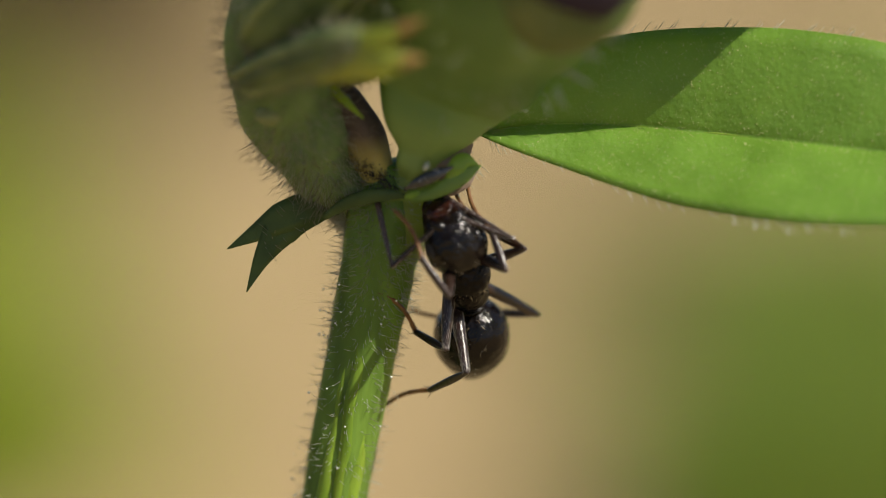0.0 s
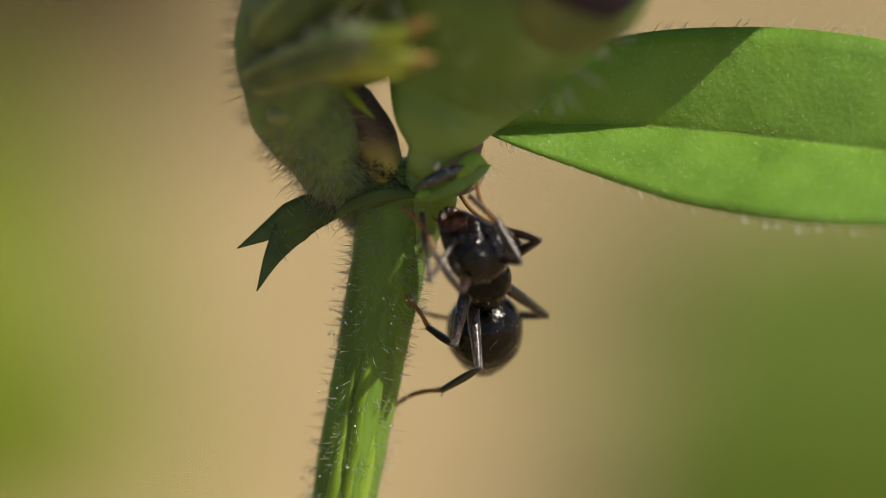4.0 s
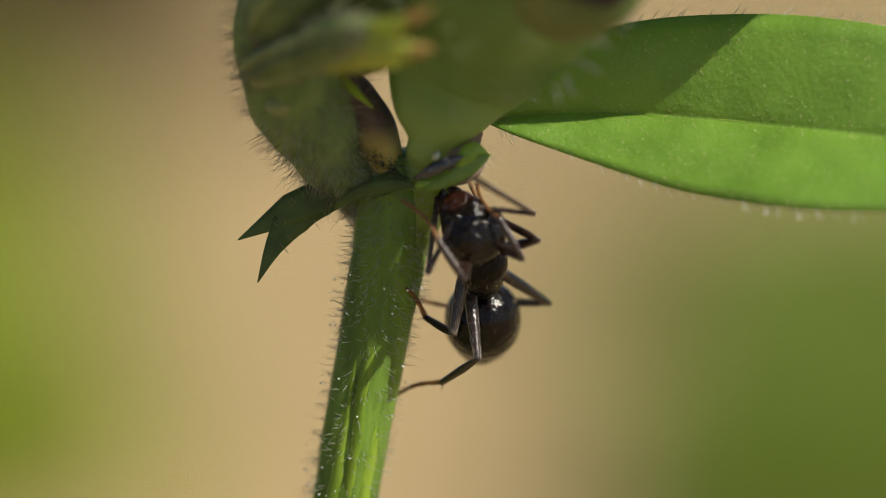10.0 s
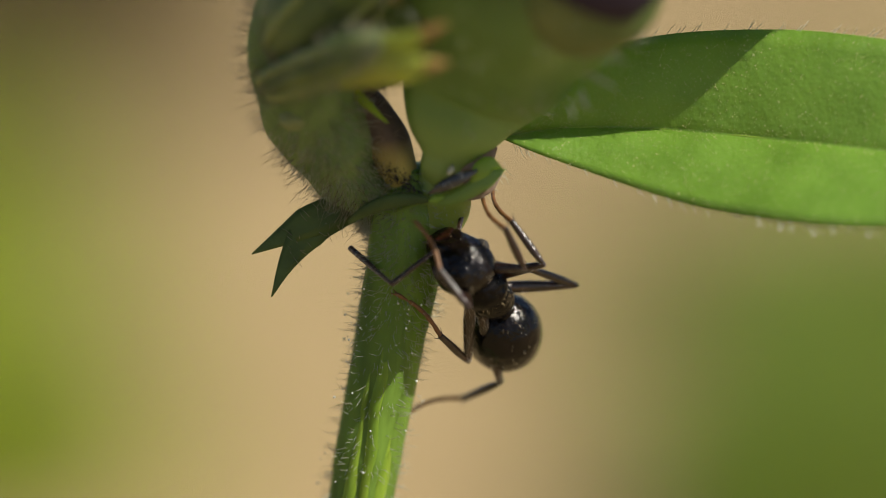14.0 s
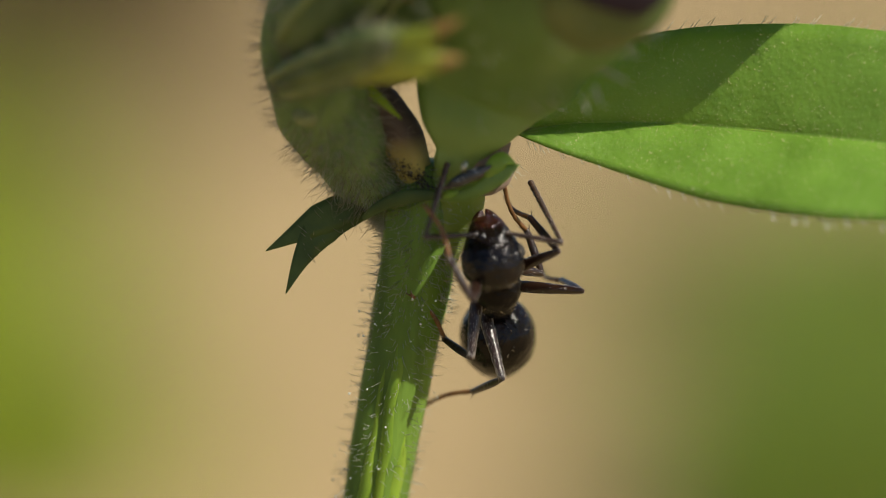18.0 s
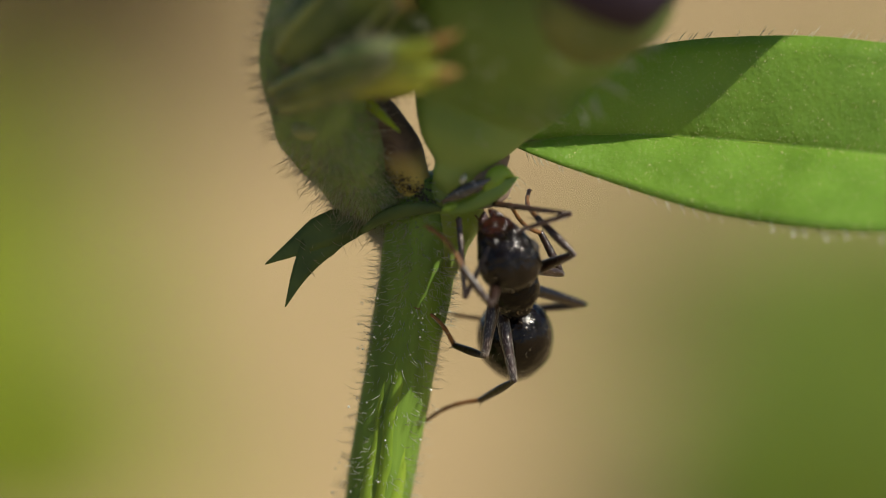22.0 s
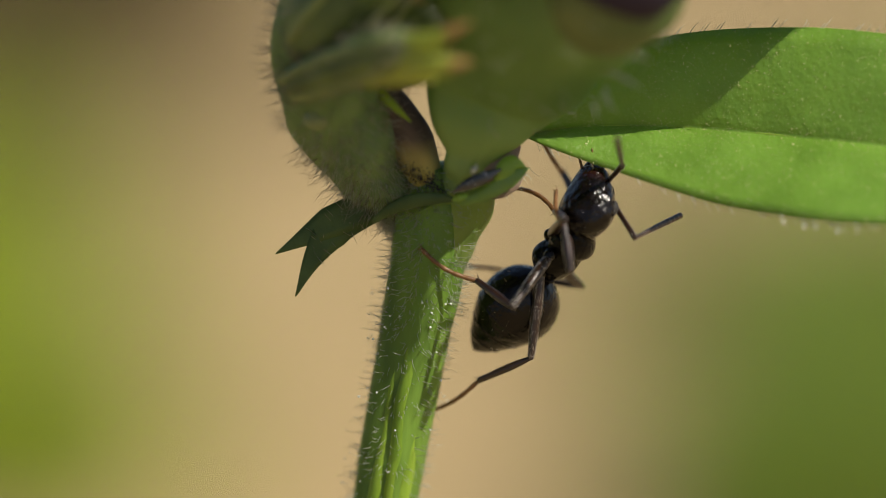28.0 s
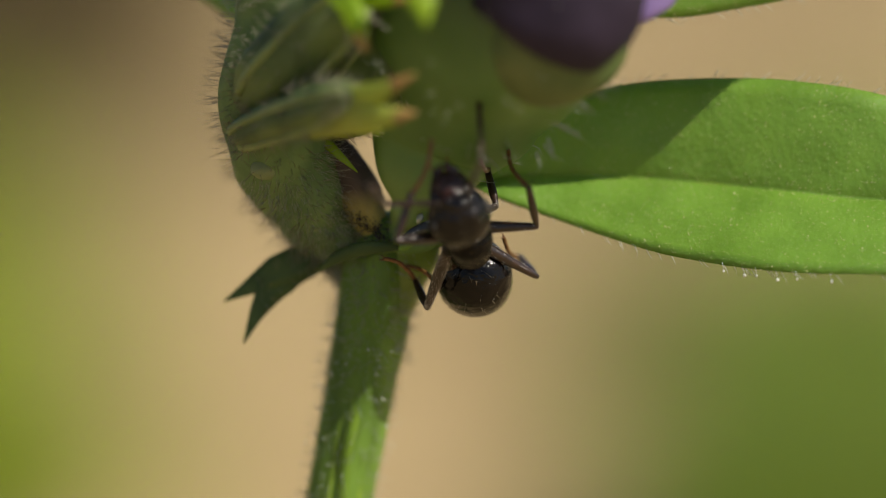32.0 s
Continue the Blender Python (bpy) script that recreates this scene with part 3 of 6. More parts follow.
grow("node", tube([(-1.32, -0.45, -0.90, 0.66), (-1.22, 0.05, -0.85, 0.76), (-1.02, 0.55, -0.75, 0.78), (-0.72, 1.05, -0.50, 0.74), (-0.43, 1.50, -0.20, 0.62), (-0.11, 1.88, 0.00, 0.40)], 24, 18, jitter=0.10), NODE, label="swollen pale green node")
tagged(grow("node_hairs", hairs(bmesh.new(), tube_seeds([(-1.34, 0.14, -1.10, 0.82), (-1.08, 0.78, -0.90, 0.72), (-0.76, 1.23, -0.50, 0.77), (-0.43, 1.61, -0.20, 0.67)], 420, rng), rng, 0.17, 0.008, 0.6), HAIR_WHITE), kind="stuff")


# leaves
def leaf(upper, lower, rib, label, dip, hair_count, span=(0.0, 1.0)):
    ob = grow("leaf", blade(upper, lower, rib, 70, 10, dip, 0.1, veins=0.012), LEAF, label=label)
    pts = smooth_line(rib, 50)
    grow("midrib", tube([(p[0], p[1], p[2] - 0.030, 0.055 * (1 - i / 56)) for i, p in enumerate(pts)][::5], 50, 8), VEIN, ob)
    seeds = []
    for edge, sg in ((upper, 1), (lower, -1)):
        line = smooth_line(edge, 200)
        for _ in range(hair_count):
            i = rng.randrange(int(200 * span[0]), int(199 * span[1]))
            d = Vector(line[i + 1] - line[i]).normalized()
            n = Vector((-d.y, d.x, 0)) * sg
            seeds.append((Vector(line[i]) + Vector((0, 0, dip - 0.1)), n + d * 0.9 + Vector((0, 0, rng.uniform(-0.3, 0.5)))))
    skin = [p for p in ob.data.polygons if p.normal.dot(way(0, 0, 1)) > 0.3]
    area = list(itertools.accumulate(p.area for p in skin))
    near_rib = [p for p in skin if min((p.center - at(*c)).length for c in pts) < 0.00032]
    bm = bmesh.new()
    for k in range(hair_count * 95):
        p = rng.choice(near_rib) if k % 7 == 0 else rng.choices(skin, cum_weights=area)[0]
        q = [ob.data.vertices[i].co for i in p.vertices]
        a, b = rng.random(), rng.random()
        c = q[0].lerp(q[1], a).lerp(q[3].lerp(q[2], a), b) + p.normal * 4e-6
        e = p.normal.orthogonal().normalized() * rng.uniform(4e-6, 2.1e-5) * rng.uniform(0.4, 1)
        f = p.normal.cross(e)
        top = bm.verts.new(c + p.normal * 1e-5)
        rim = [bm.verts.new(c + g) for g in (e, f, -e, -f)]
        for k in range(4):
            bm.faces.new((rim[k], rim[(k + 1) % 4], top))
    tagged(grow("gland_speckle", bm, GLAND, ob), "tiny yellow glands on the leaf", kind="stuff")
    tagged(grow("leaf_hairs", hairs(bmesh.new(), seeds, rng, 0.30, 0.010, 0.4), HAIR, ob), kind="stuff")
    return ob


first_leaf = leaf([(0.69, 2.65, -0.30), (1.49, 3.72, -0.36), (2.88, 4.56, -0.41), (4.68, 4.93, -0.29), (6.85, 5.00, 0.01), (8.47, 4.88, 0.27), (10.35, 4.52, 0.54), (13.48, 3.44, 0.93), (17.21, 1.65, 1.43)],
     [(0.69, 2.62, -0.30), (1.54, 2.25, -0.11), (2.75, 1.80, 0.22), (4.00, 1.35, 0.62), (5.26, 0.96, 1.04), (7.10, 0.63, 1.67), (8.96, 0.49, 2.11), (12.67, 0.52, 2.50), (17.07, 1.59, 2.36)],
     [(0.69, 2.63, -0.30), (1.86, 2.80, -0.39), (3.15, 2.83, -0.40), (4.54, 2.77, -0.23), (5.94, 2.63, 0.04), (7.82, 2.43, 0.41), (9.83, 2.20, 0.76), (13.45, 1.94, 1.22), (17.16, 1.62, 1.71)],
     "bright green lance-shaped leaf with hairy edges", 0.30, 42, (0.05, 0.85))
for spot, size in (((6.48, 0.59, 1.69), 0.035), ((6.94, 0.49, 1.83), 0.05), ((7.21, 0.48, 1.91), 0.03), ((7.67, 0.38, 2.04), 0.045), ((8.10, 0.39, 2.16), 0.03), ((8.87, 0.33, 2.30), 0.04)):
    bm = bmesh.new()
    bmesh.ops.create_icosphere(bm, subdivisions=2, radius=size * 0.9 / 1000, matrix=Matrix.Translation(at(*spot)))
    bm = hairs(bm, [(Vector(spot) + Vector((-0.03, 0.16, 0)), (0.2, -1, 0))], rng, 0.2, 0.01, 0.05)
    grow("dew_drop", bm, DROP, first_leaf, "pale drop on a leaf hair, its sparkle in the colour")
leaf([(2.04, 7.55, 2.84), (3.83, 8.82, 2.64), (5.85, 9.85, 2.57), (8.01, 10.58, 2.56), (10.27, 11.09, 2.67), (12.66, 11.06, 2.74)],
     [(2.04, 7.30, 2.84), (3.96, 6.45, 2.64), (5.34, 6.28, 2.49), (6.86, 6.48, 2.44), (8.36, 6.86, 2.50), (9.76, 8.08, 2.64), (11.32, 9.48, 2.74), (12.66, 10.98, 2.74)],
     [(2.04, 7.42, 2.84), (3.96, 7.43, 2.64), (5.59, 7.80, 2.53), (7.37, 8.32, 2.49), (9.51, 9.47, 2.62), (12.66, 11.01, 2.74)],
     "second green leaf above the first", 0.15, 70)
leaf([(-2.94, 6.44, 0.00), (-4.00, 7.28, -1.00), (-5.08, 8.39, -2.00), (-6.05, 9.78, -3.00), (-6.76, 11.46, -4.00)],
     [(-2.99, 6.31, 0.00), (-4.23, 6.34, -1.00), (-5.08, 6.82, -2.00), (-5.91, 7.80, -3.00), (-6.82, 11.43, -4.00)],
     [(-2.96, 6.38, 0.00), (-4.13, 6.76, -1.00), (-5.08, 7.60, -2.00), (-5.98, 8.79, -3.00), (-6.79, 11.45, -4.00)],
     "dark green leaf behind the hairy stem", 0.2, 40)


bm = bmesh.new()
for line in ([(-4.92, 7.06, 0.40, 0.008), (-4.66, 6.61, 0.50, 0.008), (-4.40, 6.22, 0.60, 0.008)], [(-4.49, 7.00, 0.50, 0.007), (-4.31, 6.77, 0.60, 0.007), (-4.08, 6.74, 0.60, 0.007)],
             [(-4.66, 6.54, 0.50, 0.006), (-4.47, 6.67, 0.60, 0.006), (-4.31, 6.75, 0.60, 0.006)]):
    tube(line, 8, 5, bm=bm)
tagged(grow("spider_silk", bm, HAIR), "fine white spider threads")

# ---- the ant ----
def solid(profile, seg=20, bm=None, start=Vector((0, 0, 0)), turn=None):
    """A rounded body along +Y from rows (y, half width, half height, lift), in millimetres."""
    bm = bm or bmesh.new()
    rings = []
    for y, a, b, z in smooth_line(profile, 6 * (len(profile) - 1)):
        ring = []
        for k in range(seg):
            g = 2 * math.pi * k / seg
            p = Vector((math.cos(g) * max(a, 0.003), y, z + math.sin(g) * max(b, 0.003)))
            if turn:
                p = turn @ p
            ring.append(bm.verts.new((start + p) / 1000))
        rings.append(ring)
    for r0, r1 in zip(rings, rings[1:]):
        for k in range(seg):
            bm.faces.new((r0[(k + 1) % seg], r0[k], r1[k], r1[(k + 1) % seg]))
    bm.faces.new(rings[0])
    bm.faces.new(list(reversed(rings[-1])))
    return bm


def bristles(profile, count, length, width, r, top=True, lay=0.0):
    """Short stiff hairs on a body's back."""
    bm = bmesh.new()
    line = smooth_line(profile, 60)
    for _ in range(count):
        y, a, b, z = line[r.randrange(6, 47 if lay > 1 else 58)]
        g = r.uniform(0.05, 0.95) * math.pi if top else r.uniform(0, 2 * math.pi)
        root = Vector((math.cos(g) * a, y, z + math.sin(g) * b))
        d = (Vector((math.cos(g), lay + r.uniform(-0.5, 0.2), math.sin(g)))).normalized()
        s = d.orthogonal().normalized() * width
        o = d.cross(s)
        low = [bm.verts.new((root - d * 0.01 + q) / 1000) for q in (s, o - s * 0.5, -o - s * 0.5)]
        tip = bm.verts.new((root + d * length * r.uniform(0.6, 1.2)) / 1000)
        for k in range(3):
            bm.faces.new((low[k], low[(k + 1) % 3], tip))
    return bm


TRUNK = 1.75
SCAPE, WHIP = (1.4, 1.9)
LEG = dict(front=(1.35, 1.05, 1.3), middle=(1.7, 1.2, 1.45), hind=(2.05, 1.4, 1.6))
HIP = dict(front=(0.24, 1.5, -0.3), middle=(0.27, 0.85, -0.35), hind=(0.27, 0.3, -0.35))
FEELER = (0.22, 0.85, 0.42)

ant = tagged(new("ant"), "glossy black ant with reddish-brown mouthparts clinging to the plant", "ant")
body = part("mesosoma", solid([(-0.02, 0.12, 0.12, -0.05), (0.10, 0.36, 0.36, -0.06), (0.40, 0.46, 0.53, -0.06), (0.70, 0.44, 0.50, 0.0), (0.88, 0.42, 0.46, 0.04),
                               (1.12, 0.55, 0.56, 0.06), (1.40, 0.52, 0.47, 0.04), (1.62, 0.36, 0.34, 0.0), (1.80, 0.18, 0.18, 0.0)], 24), THORAX, ant)
part("bristles", bristles([(0.1, 0.3, 0.3, -0.05), (0.7, 0.36, 0.38, 0.02), (1.15, 0.46, 0.44, 0.08), (1.6, 0.3, 0.28, 0)], 60, 0.13, 0.006, rng), GOLD, body)
part("pronotum_seam", solid([(0.93, 0.43, 0.435, 0.045), (0.97, 0.475, 0.472, 0.05), (1.02, 0.47, 0.46, 0.05)], 24), THORAX, body)
part("propodeum_seam", solid([(0.60, 0.435, 0.455, -0.02), (0.64, 0.462, 0.482, -0.01), (0.69, 0.445, 0.465, 0.0)], 24), THORAX, body)
part("petiole", solid([(0, 0.17, 0.05, 0.0), (0.10, 0.22, 0.08, 0.0), (0.28, 0.24, 0.08, 0), (0.38, 0.10, 0.04, 0)], 16, None, Vector((0, -0.14, -0.14)), Euler((radians(80), 0, 0)).to_matrix()), CUTICLE, ant)

HEAD_FORM = [(-0.38, 0.05, 0.05, 0), (-0.35, 0.23, 0.18, 0), (-0.27, 0.42, 0.31, 0.01), (-0.12, 0.58, 0.43, 0.02), (0.14, 0.705, 0.52, 0.04), (0.48, 0.695, 0.53, 0.05), (0.85, 0.555, 0.45, 0.04), (1.12, 0.44, 0.34, 0.0), (1.30, 0.34, 0.24, -0.03), (1.38, 0.12, 0.10, -0.05)]
head = part("head", solid(HEAD_FORM, 28), HEAD_SKIN, ant, "large glossy black head")
for sg in (-1, 1):
    part("frontal_lobe", solid([(-0.30, 0.02, 0.01, 0), (-0.16, 0.09, 0.05, 0.02), (0.02, 0.13, 0.075, 0.02), (0.16, 0.09, 0.05, 0), (0.24, 0.02, 0.01, -0.02)], 14, None, Vector((sg * 0.24, 0.86, 0.41)), Euler((radians(-14), 0, radians(-16 * sg))).to_matrix()), HEAD_SKIN, head)
part("bristles", bristles(HEAD_FORM, 26, 0.11, 0.005, rng), GOLD, head)
part("down_sheen", bristles(HEAD_FORM, 90, 0.045, 0.0035, rng, False), DOWN, head)
part("clypeus", solid([(0.92, 0.06, 0.04, 0.38), (1.02, 0.24, 0.10, 0.31), (1.18, 0.34, 0.11, 0.22), (1.33, 0.27, 0.10, 0.12), (1.41, 0.1, 0.04, 0.07)], 18), CUTICLE_RED, head, "reddish-brown clypeus")
for sg in (-1, 1):
    part("eye", solid([(-0.19, 0.03, 0.03, 0), (-0.12, 0.09, 0.09, 0), (0, 0.13, 0.12, 0), (0.12, 0.09, 0.09, 0), (0.19, 0.03, 0.03, 0)], 14, None, Vector((sg * 0.61, 0.40, 0.24))), GRIT, head, "black compound eye")
    part("mandible", solid([(0, 0.13, 0.10, 0), (0.16, 0.14, 0.09, 0), (0.34, 0.09, 0.06, 0), (0.44, 0.02, 0.02, 0)], 12, None, Vector((sg * 0.24, 1.2, -0.06)), Euler((0, 0, radians(26 * sg))).to_matrix()), CUTICLE_RED, head, "reddish-brown mandible")
    part("palp", solid([(0, 0.035, 0.035, 0), (0.25, 0.03, 0.03, 0), (0.5, 0.015, 0.015, 0)], 8, None, Vector((sg * 0.14, 1.2, -0.2)), Euler((radians(-30), 0, radians(-10 * sg))).to_matrix()), LIMB_TAN, head)

GASTER_FORM = [(0.0, 0.12, 0.12, 0), (0.13, 0.44, 0.43, 0.02), (0.42, 0.74, 0.75, 0.03), (0.85, 0.87, 0.91, 0.03), (1.35, 0.82, 0.87, 0.0), (1.88, 0.55, 0.58, -0.05), (2.28, 0.28, 0.28, -0.1), (2.48, 0.05, 0.05, -0.13)]
gaster = part("gaster", solid(GASTER_FORM, 32), CUTICLE, ant, "swollen shiny black abdomen")
for cut in (0.75, 1.28, 1.72, 2.08):
    q = [float(np.interp(cut, [r[0] for r in GASTER_FORM], [r[k] for r in GASTER_FORM])) for k in range(4)]
    part("tergite_rim", solid([(cut - 0.10, q[1] * 0.99, q[2] * 0.99, q[3]), (cut - 0.02, q[1] * 1.022, q[2] * 1.022, q[3]), (cut + 0.04, q[1] * 1.012, q[2] * 1.012, q[3]), (cut + 0.06, q[1] * 0.96, q[2] * 0.96, q[3])], 32), CUTICLE, gaster)
part("bristles", bristles(GASTER_FORM, 80, 0.13, 0.0042, rng, False), GOLD, gaster, "golden bristles")
part("down_sheen", bristles(GASTER_FORM, 90, 0.05, 0.003, rng, False), DOWN, gaster)


def bowed(bm, length, bow):
    """Bends a joint sideways between its two ends."""
    for v in bm.verts:
        v.co.x += bow * length / 1000 * math.sin(math.pi * min(1, max(0, v.co.y * 1000 / length)))
    return bm


def limb_piece(name, length, r0, r1, r2, mat, parent, label="", ringed=0, downy=60, bow=0.0):
    """One joint of a leg or feeler along +Y."""
    if ringed:
        prof = []
        for k in range(ringed):
            y, f = length * k / ringed, k / ringed
            r = r0 + (r1 - r0) * min(1, f * 1.6)
            prof += [(y, r * 0.86, r * 0.86, 0), (y + length / ringed * 0.7, r, r, 0)]
        prof.append((length, r2, r2, 0))
        bm = solid(prof, 10)
        if name == "tarsus":
            for side_x in (-0.04, 0.04):
                solid([(0, 0.018, 0.018, 0), (0.06, 0.014, 0.014, -0.02), (0.12, 0.004, 0.004, -0.07)], 6, bm, Vector((side_x * 0.5, length - 0.02, 0)), Euler((0, 0, -side_x * 9)).to_matrix())
        ob = part(name, bowed(bm, length, bow), mat, parent, label)
        if name == "flagellum":
            part("down_sheen", bristles(prof, 150, 0.05, 0.0028, rng, False, 2.0), DOWN, ob)
        return ob
    prof = [(-r0 * 0.7, r0 * 0.4, r0 * 0.4, 0), (0, r0, r0 * 0.9, 0), (length * 0.35, r1, r1 * 0.8, 0), (length * 0.8, (r1 + r2) / 2, (r1 + r2) / 2.3, 0), (length, r2, r2, 0), (length + r2 * 0.6, r2 * 0.3, r2 * 0.3, 0)]
    bm = solid(prof, 12)
    if name == "tibia":
        for spin in (-0.5, 0.55):
            solid([(0, 0.014, 0.014, 0), (0.12, 0.010, 0.010, 0), (0.24, 0.003, 0.003, 0)], 6, bm, Vector((0.03 if spin < 0 else -0.03, length - 0.05, 0)), Euler((0, 0, spin)).to_matrix())
    ob = part(name, bm, mat, parent, label)
    if parent is ant:
        part("down_sheen", bristles(prof, downy, 0.09, 0.0030, rng, False, 3.0), DOWN, ob)
    return ob


FEELERS, LEGS = {}, {}
for side in ("left", "right"):
    scape = limb_piece("antenna", SCAPE, 0.05, 0.058, 0.068, LIMB, ant, "elbowed black antenna", 0, 90)
    whip = limb_piece("flagellum", WHIP, 0.05, 0.075, 0.034, FEELER_BROWN, scape, "", 11)
    FEELERS[side] = (scape, whip)
    for pair in ("front", "middle", "hind"):
        a, b, c = LEG[pair]
        # denser silver hairs on two left legs stand in for their sheen
        femur = limb_piece("leg", a, 0.09, 0.14, 0.065, LIMB, ant, "dark brown leg with a tan foot", 0, 90 if pair == "front" or side == "right" else 620)
        tibia = limb_piece("tibia", b, 0.05, 0.095, 0.07, LIMB, femur)
        tarsus = limb_piece("tarsus", c, 0.060, 0.052, 0.032, LIMB_TAN, femur, "tan jointed foot", 5, bow=0.09 if side == "left" else -0.09)
        part("coxa", solid([(-0.12, 0.06, 0.06, 0), (0.02, 0.15, 0.15, 0), (0.18, 0.12, 0.12, 0), (0.26, 0.05, 0.05, 0)], 12), CUTICLE, femur)
        LEGS[side, pair] = (femur, tibia, tarsus)

STANCES = []


def stance(t, waist, neck, up, mouth, crown, tail, left_feeler, right_feeler, *legs):
    """The ant's joints at one time, in millimetres of the plant."""
    STANCES.append((t, waist, neck, up, mouth, crown, tail, left_feeler, right_feeler, legs))


stance(0, (0.65, -1.27, -0.80), (0.44, -0.18, 0.55), (0.10, 0.20, 1.00), (-0.23, 1.10, 0.41), (0.10, 0.20, 1.00), (0.65, -2.91, -2.62),
       ((-1.14, -0.39, 0.92), (-1.55, 1.35, 0.29)), ((1.59, 0.22, 0.84), (0.01, 1.19, 0.41)),
       ((0.14, -1.06, 1.28), (-0.47, -0.21, 1.28), (-1.09, 0.87, 0.92)), ((0.05, -2.27, -0.00), (-0.63, -1.88, -0.90), (-1.38, -1.00, -0.03)), ((0.53, -2.79, 0.11), (-0.30, -3.21, -0.94), (-1.50, -3.73, -1.86)),
       ((1.41, -0.47, 1.10), (1.07, 0.46, 0.74), (0.56, 1.41, 0.02)), ((1.83, 0.01, 0.75), (1.04, 0.42, -0.06), (0.27, 1.33, -0.88)), ((2.17, -1.51, -2.05), (0.77, -1.45, -2.05), (-0.77, -1.40, -2.47)))
stance(0.5, (0.68, -1.24, -0.80), (0.54, -0.33, 0.69), (0.10, 0.20, 1.00), (-0.40, 0.77, 0.57), (0.10, 0.20, 1.00), (0.65, -2.90, -2.60),
       ((-1.18, -0.68, 1.07), (-1.07, 1.01, 0.20)), ((1.34, 0.35, 1.76), (1.08, 1.35, 0.17)),
       ((0.12, -1.10, 1.47), (-0.47, -0.23, 1.47), (-1.08, 0.88, 1.20)), ((0.05, -2.30, 0.16), (-0.57, -1.87, -0.77), (-1.40, -0.96, -0.00)), ((0.54, -2.77, 0.21), (-0.24, -3.22, -0.87), (-1.45, -3.67, -1.81)),
       ((1.41, -0.49, 1.33), (1.00, 0.48, 1.33), (0.56, 1.43, 0.56)), ((1.85, 0.04, 0.85), (0.85, 0.36, 0.27), (-0.09, 1.20, -0.43)), ((2.15, -1.50, -2.03), (0.75, -1.43, -2.03), (-0.78, -1.38, -2.50)))
stance(1, (0.70, -1.22, -0.80), (0.47, -0.22, 0.62), (0.10, 0.20, 1.00), (-0.24, 1.03, 0.48), (0.10, 0.20, 1.00), (0.64, -2.89, -2.59),
       ((-1.17, -0.42, 0.99), (-1.51, 1.28, 0.20)), ((1.44, 0.44, 1.67), (-0.33, 1.12, 1.67)),
       ((0.10, -1.14, 1.33), (-0.47, -0.25, 1.33), (-1.08, 0.89, 1.22)), ((0.05, -2.28, 0.08), (-0.55, -1.83, -0.85), (-1.37, -0.97, -0.02)), ((0.54, -2.74, 0.22), (-0.19, -3.22, -0.87), (-1.43, -3.63, -1.80)),
       ((1.41, -0.50, 1.16), (0.97, 0.45, 1.16), (0.57, 1.46, 0.46)), ((1.88, 0.07, 0.75), (1.05, 0.40, -0.05), (0.25, 1.26, -0.91)), ((2.13, -1.48, -2.07), (0.73, -1.42, -2.07), (-0.79, -1.37, -2.57)))
stance(1.5, (0.71, -1.22, -0.80), (0.64, -0.38, 0.74), (0.10, 0.20, 1.00), (-0.35, 0.67, 0.62), (0.10, 0.20, 1.00), (0.65, -2.89, -2.59),
       ((-1.07, -0.79, 1.12), (-1.50, 0.85, 0.26)), ((1.31, 0.50, 1.96), (-0.52, 1.00, 1.96)),
       ((0.08, -1.11, 1.52), (-0.47, -0.21, 1.52), (-1.07, 0.86, 1.07)), ((0.03, -2.29, 0.15), (-0.56, -1.85, -0.80), (-1.39, -0.96, -0.01)), ((0.52, -2.74, 0.24), (-0.22, -3.23, -0.84), (-1.43, -3.65, -1.80)),
       ((1.41, -0.49, 1.47), (0.97, 0.47, 1.47), (0.58, 1.39, 0.65)), ((1.87, 0.10, 0.93), (0.88, 0.34, 0.30), (-0.06, 1.11, -0.49)), ((2.13, -1.50, -2.08), (0.73, -1.44, -2.08), (-0.77, -1.40, -2.63)))
stance(2, (0.73, -1.22, -0.80), (0.46, -0.19, 0.59), (0.10, 0.20, 1.00), (-0.27, 1.06, 0.45), (0.10, 0.20, 1.00), (0.67, -2.89, -2.59),
       ((-1.12, -0.46, 0.96), (-2.10, 0.93, 0.11)), ((1.39, -0.11, 0.88), (1.32, 1.45, 1.96)),
       ((0.06, -1.08, 1.32), (-0.48, -0.18, 1.32), (-1.05, 0.82, 0.72)), ((0.02, -2.26, 0.10), (-0.58, -1.86, -0.86), (-1.38, -0.99, -0.03)), ((0.50, -2.74, 0.24), (-0.26, -3.24, -0.83), (-1.44, -3.67, -1.81)),
       ((1.42, -0.47, 1.11), (0.98, 0.48, 1.11), (0.59, 1.33, 0.20)), ((1.87, 0.13, 0.71), (1.03, 0.46, -0.08), (0.22, 1.31, -0.92)), ((2.13, -1.51, -2.08), (0.73, -1.47, -2.08), (-0.76, -1.43, -2.66)))
